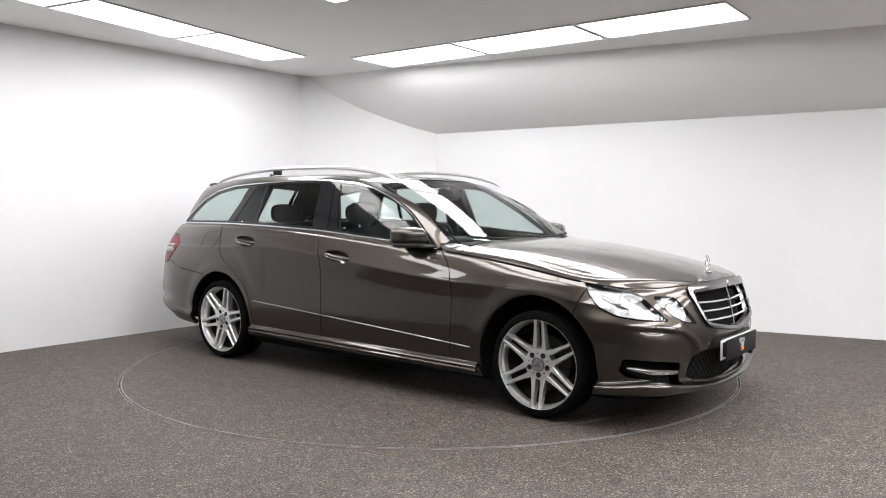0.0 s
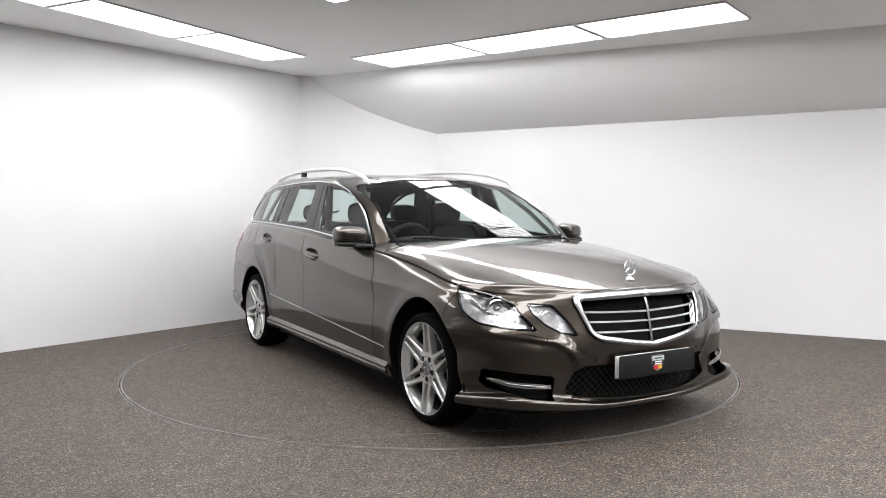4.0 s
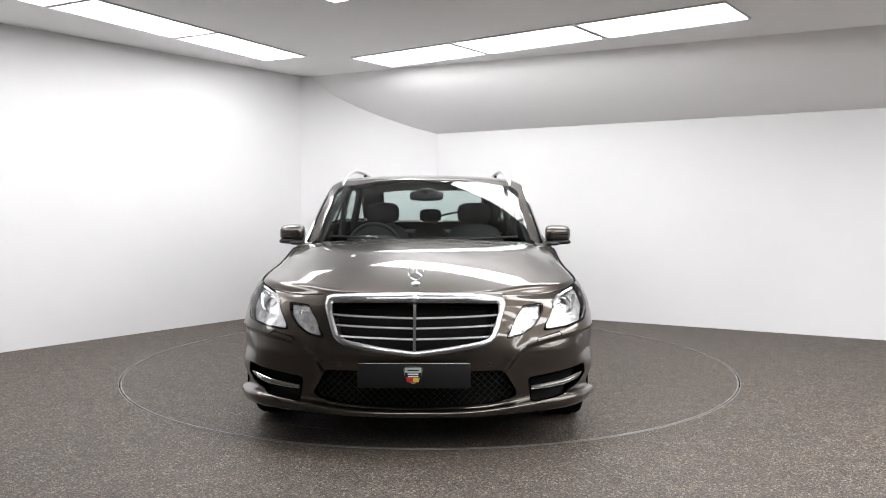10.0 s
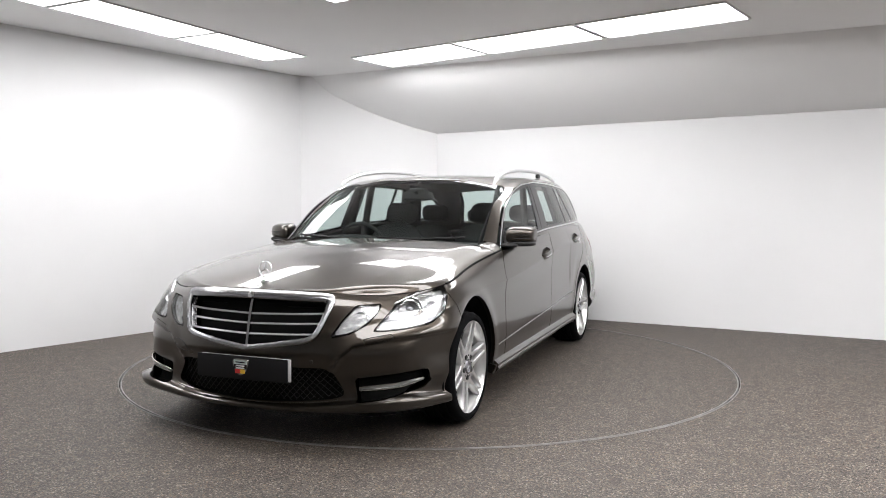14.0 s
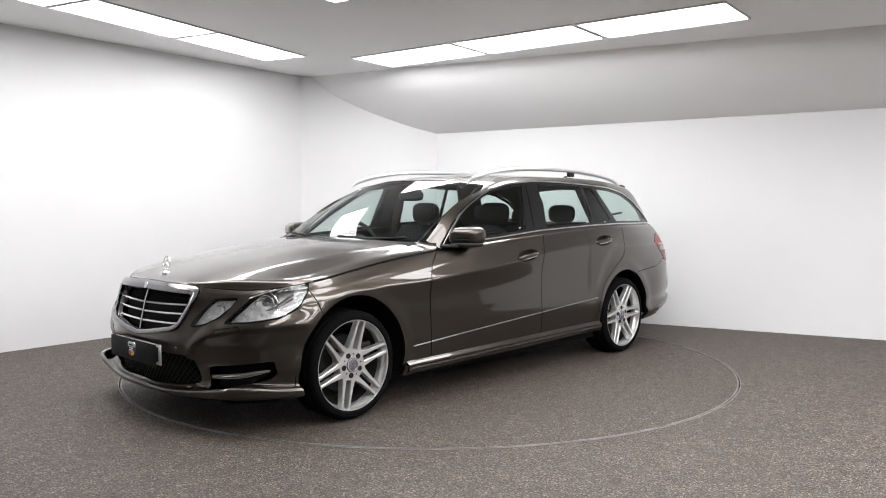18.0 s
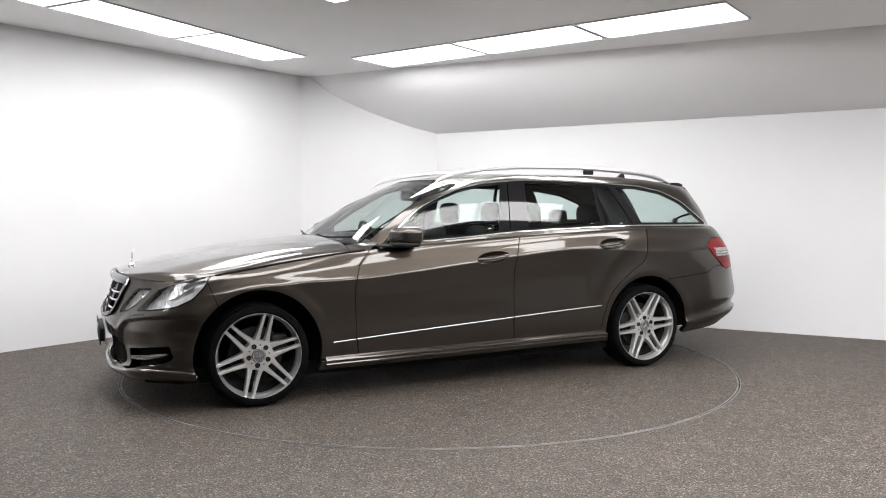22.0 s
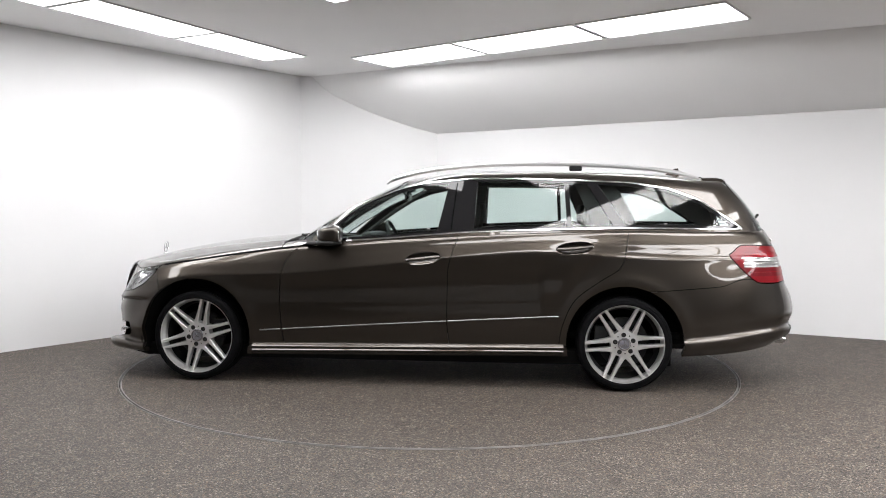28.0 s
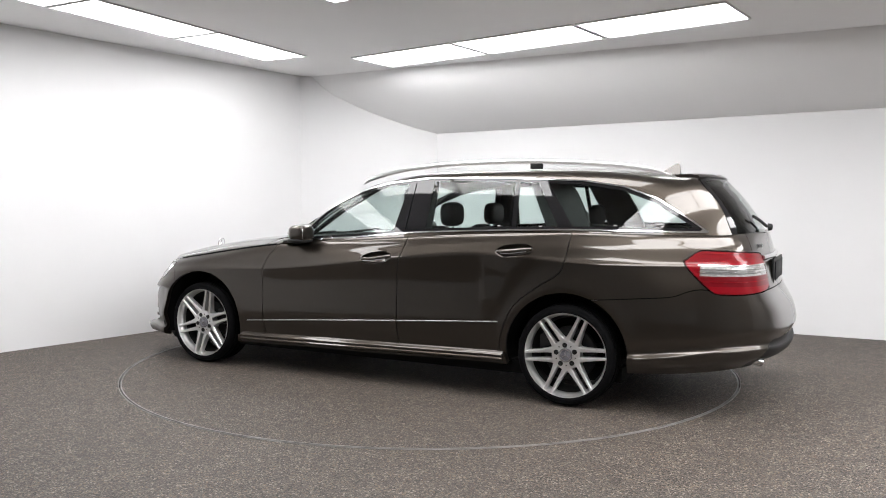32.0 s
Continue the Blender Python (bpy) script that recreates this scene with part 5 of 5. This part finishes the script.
prof = smooth_line([(.075, 0), (.03, .022), (-.02, .056), (-.048, .063), (-.060, .052), (-.062, 0)], 4)
for hw in (1, -1):
    vs = [fin.verts.new((p[0], hw * max(.002, .022 * (1 - p[1] / .066)), p[1])) for p in prof]
    fin.faces.new(vs)
fin.verts.ensure_lookup_table()
n = len(prof)
for i in range(n):
    j = (i + 1) % n
    fin.faces.new((fin.verts[i], fin.verts[j], fin.verts[n + j], fin.verts[n + i]))
part("aerial_fin", fin, PAINT, car, m=pose(-1.86, 0, 1.418))

sp = bmesh.new()
rows = []
for k in range(21):
    t = -1 + k / 10
    yy = .50 * t
    bx = -2.205 + .055 * t * t + .02 * abs(t) ** 6
    bz = 1.392 - .012 * t * t
    sec = [(bx + .16, bz + .022 - .012 * t * t), (bx + .06, bz + .013), (bx + .012, bz + .004), (bx, bz - .008), (bx + .012, bz - .018), (bx + .10, bz - .022)]
    rows.append([sp.verts.new((a, yy, b)) for a, b in sec])
for a, b in zip(rows, rows[1:]):
    for k in range(6):
        sp.faces.new((a[k], a[(k + 1) % 6], b[(k + 1) % 6], b[k]))
sp.faces.new(rows[0]), sp.faces.new(rows[-1][::-1])
part("roof_spoiler", sp, PAINT, TAILGATE, angle=45)


def ws_point(yy, f):
    """A place on the windscreen: yy across, f from base to top."""
    P = windscreen.P
    d = np.abs(P[:, 1] - abs(yy)) + np.abs((P[:, 2] - .955) / .43 - f)
    p = P[np.argmin(d)]
    return Vector((p[0], yy, p[2]))


for y0, y1, f0, f1 in ((.62, .02, .02, .035), (.05, -.60, .015, .03)):
    pts = [ws_point(y0 + (y1 - y0) * t, f0 + (f1 - f0) * t) + Vector((.022, 0, .016)) for t in np.linspace(0, 1, 9)]
    pts = smooth_line(pts[::4], 6)
    wp = part("wiper", tube(pts, .007, 6), BLACK, car, "black windscreen wiper")
    part("blade", tube([p - np.array((.008, 0, .006)) for p in pts], .0045, 4), RUBBER, wp)
part("scuttle", tube(smooth_line([(.70, .68, .935), (.80, .45, .948), (.845, 0, .952), (.80, -.45, .948), (.70, -.68, .935)], 8), .05, 8, .45), BLACK, car, "black scuttle panel under the windscreen")

rw = part("rear_wiper", tube([(-2.462, .02, 1.075), (-2.432, .16, 1.115), (-2.41, .30, 1.14)], .010, 6), BLACK, car, "black rear wiper")
part("pivot", lathe([(.0005, .03), (.02, .025), (.024, 0)], 16), BLACK, rw, m=pose(-2.47, .02, 1.07, 0, 0, 90))

# --- tailgate trim, rear plate, model lettering as plain bars, exhaust tips ---
part("chrome_strip", tube(smooth_line([(tail_x(yy, .90) - .004, yy, .90) for yy in (.44, .25, 0, -.25, -.44)], 6), .012, 8, 1.3), CHROME, TAILGATE, "bright strip over the number plate")
part("plate_recess", block((.01, .62, .15), (tail_x(.2, .81) - .002, 0, .81), .004), BLACK, TAILGATE)
part("rear_plate", block((.006, .52, .112), (tail_x(.2, .81) - .011, 0, .81), .002), DGREY, car, "rear number plate under a black dealer cover")
for k in range(4):
    part("model_letter", block((.004, .026, .03), (tail_x(.47 - .037 * k, .965) - .002, .47 - .037 * k, .965), .0015), CHROME, TAILGATE, "chrome lettering bar")
for s in (1, -1):
    bm = lathe([(.034, -.10), (.038, .0), (.042, .012), (.046, .010), (.046, -.10)], 24)
    bmesh.ops.scale(bm, vec=(1.9, 1, .8), verts=bm.verts[:])
    part("exhaust_tip", bm, CHROME, car, "wide chrome exhaust tip", m=pose(-2.485, .56 * s, .32, 0, 0, 90 + 14 * s) @ pose(0, 0, 0, -16, 0, 0))
# thin shut lines of small covers on the right side
loop = [(px, -side_y(px, pz) - .0002, pz) for px, pz in smooth_line([(-1.445, .992), (-1.54, .990), (-1.63, .986), (-1.68, .945), (-1.708, .885), (-1.70, .868), (-1.60, .866), (-1.53, .875), (-1.47, .94)], 5, True)]
part("fuel_flap_joint", tube(loop, .0022, 4, closed=True, up=(0, 1, 0)), BLACK, WINGS[1])
loop = [(nose_x(yy, zz) + .0005, -yy, zz) for yy, zz in smooth_line([(.496, .492), (.436, .486), (.388, .444), (.418, .436), (.476, .455)], 5, True)]
part("tow_cover_joint", tube(loop, .002, 4, closed=True, up=(1, 0, 0)), BLACK, BUMPER_F)

# black strip added in the gap beside the hood for the shut line's shade
line = []
edge = np.where((np.abs(LOWER.UV[:, 1] - V_EDGE) < 1e-6) & (LOWER.UV[:, 0] > ucol(4.2)) & (LOWER.P[:, 0] > .74))[0]
for k in edge[np.argsort(LOWER.UV[edge, 0])]:
    line.append(LOWER.P[k] + LOWER.N[k] * .0005)
both(tube(line, .0068, 6), "hood_shut_line", INNER, CARS, "black shut line beside the hood")
for px, pz in ((-.98, 1.075), (-1.25, 1.075), (-.15, 1.045), (-1.70, 1.085)):
    both(block((.020, .002, .007), (px, side_y(px, pz, dlo) + .002, pz)), "glass_mark", WHITE, CARS, "small etched glass mark")

# --- cabin: floor, dashboard, wheel, seats, mirror, load cover ---
part("cabin_floor", slab([(1.0, -.72), (1.0, .72), (-2.3, .62), (-2.3, -.62)], .30, .34), CABIN, car)
bm = bmesh.new()
rows = []
for k in range(13):
    t = -1 + k / 6
    yy = .74 * t
    fx = .30 + .04 * math.cos(t * 1.4)
    rows.append([bm.verts.new((a, yy, b)) for a, b in ((.88 - .1 * t * t, .93), (.62 - .05 * t * t, .955), (fx + .07, .945), (fx, .90), (fx + .02, .78), (fx + .12, .60), (.88, .60))])
for a, b in zip(rows, rows[1:]):
    for k in range(7):
        bm.faces.new((a[k], a[(k + 1) % 7], b[(k + 1) % 7], b[k]))
bm.faces.new(rows[0]), bm.faces.new(rows[-1][::-1])
dash = part("dashboard", bm, CABIN, car)
hood_i = rounded((.20, .36, .07), (.44, -.37, .955), 3, 10)
part("instrument_hood", hood_i, CABIN, dash)
wm = pose(.27, -.37, .90, 0, -68, 0)
ring = lathe([(.182 + .014 * math.cos(a), .014 * math.sin(a)) for a in np.linspace(0, 2 * np.pi, 10, endpoint=False)], 40, True)
bmesh.ops.rotate(ring, matrix=Matrix.Rotation(radians(90), 3, "X"), verts=ring.verts[:])
sw = part("steering_wheel", ring, CABIN, car, "black leather steering wheel", m=wm)
part("boss", rounded((.14, .14, .05), (0, 0, -.01), 3, 8), CABIN, sw)
for a in (0, 180, 270):
    part("spoke", tube([(0, 0, -.01), (.175 * math.sin(radians(a)), .175 * math.cos(radians(a)), 0)], .016, 6, .5), CABIN, sw)


def seat(yy, xx, width, rear=False):
    st = part("rear_seat" if rear else "front_seat", rounded((.52, width, .16), (xx + .26, yy, .50), 4, 10), CABIN, car, "black leather seat")
    lean = -14 if not rear else -18
    part("backrest", rounded((.13, width, .60), (0, 0, .30), 4, 12, lambda p: (p.x + .04 * (p.z / .30) ** 2, p.y * (1 - .12 * max(0, p.z / .30) ** 2), p.z)), CABIN, st, m=pose(xx, yy, .46 if not rear else .44, 0, lean, 0))
    return st


for yy in (.37, -.37):
    st = seat(yy, -.22, .50)
    part("headrest", rounded((.10, .27, .17), (-.42, yy, 1.14), 3.4, 10), CABIN, st, "black padded headrest", 60)
    for k in (-.05, .05):
        part("headrest_post", tube([(-.405, yy + k, 1.08), (-.395, yy + k, 1.0)], .006, 6), CHROME, st)
for yy, w, hw in ((.42, .46, .25), (-.42, .46, .25), (0, .36, .20)):
    st = seat(yy, -1.02, w, True)
    part("headrest", rounded((.09, hw, .15 if yy else .12), (-1.245, yy, 1.135 if yy else 1.11), 3.4, 10), CABIN, st, "black padded headrest", 60)
part("load_cover", slab([(-1.30, -.66), (-1.30, .66), (-2.30, .56), (-2.30, -.56)], .935, .955), CABIN, car)
im = part("interior_mirror", rounded((.035, .25, .075), (.11, 0, 1.272), 4, 10), GLOSS_BLACK, car, "black rear-view mirror")
part("mirror_stem", tube([(.13, 0, 1.29), (.14, 0, 1.312)], .018, 6), GLOSS_BLACK, im)
part("sensor_box", rounded((.11, .15, .03), (.105, 0, 1.315), 3, 8), GLOSS_BLACK, im)
for s in (1, -1):
    part("roof_post", tube([(-.36, .70 * s, .95), (-.42, .655 * s, 1.37)], .05, 8, .45, up=(0, 1, 0)), LINER, car)
    trim = bmesh.new()
    outline = [(-1.30, .96), (-1.10, 1.385), (-1.34, 1.385), (-1.42, 1.29), (-1.47, 1.20), (-1.53, 1.06), (-1.55, .96)]
    inner, outer = [[trim.verts.new((px, (.742 - (pz - 1.0) * .24 - d) * s, pz)) for px, pz in outline] for d in (.035, 0)]
    trim.faces.new(inner), trim.faces.new(outer)
    for i in range(len(outline)):
        j = (i + 1) % len(outline)
        trim.faces.new((inner[i], inner[j], outer[j], outer[i]))
    part("pillar_trim", trim, LINER, car, "dark grey pillar lining beside the load bay")
    part("roof_post", tube([(.64, .715 * s, .93), (.33, .665 * s, 1.15), (.02, .60 * s, 1.335)], .02, 8, .8), LINER, car)


# ---- the turning: disc and car go round together ----
TURN = [(0, -38.75), (2, -49.1), (6, -69.90), (9, -85.8), (13, -107.4), (19, -139.6), (23, -160.9), (28, -187.0), (32, -207.9)]
OFFSET = (0.075, -0.034)


def motions():
    walk(turntable, [(t, pose(0, 0, 0, 0, 0, a)) for t, a in TURN])
    walk(car, [(t, pose(0, 0, 0, 0, 0, a) @ pose(*OFFSET, 0)) for t, a in TURN])


motions()
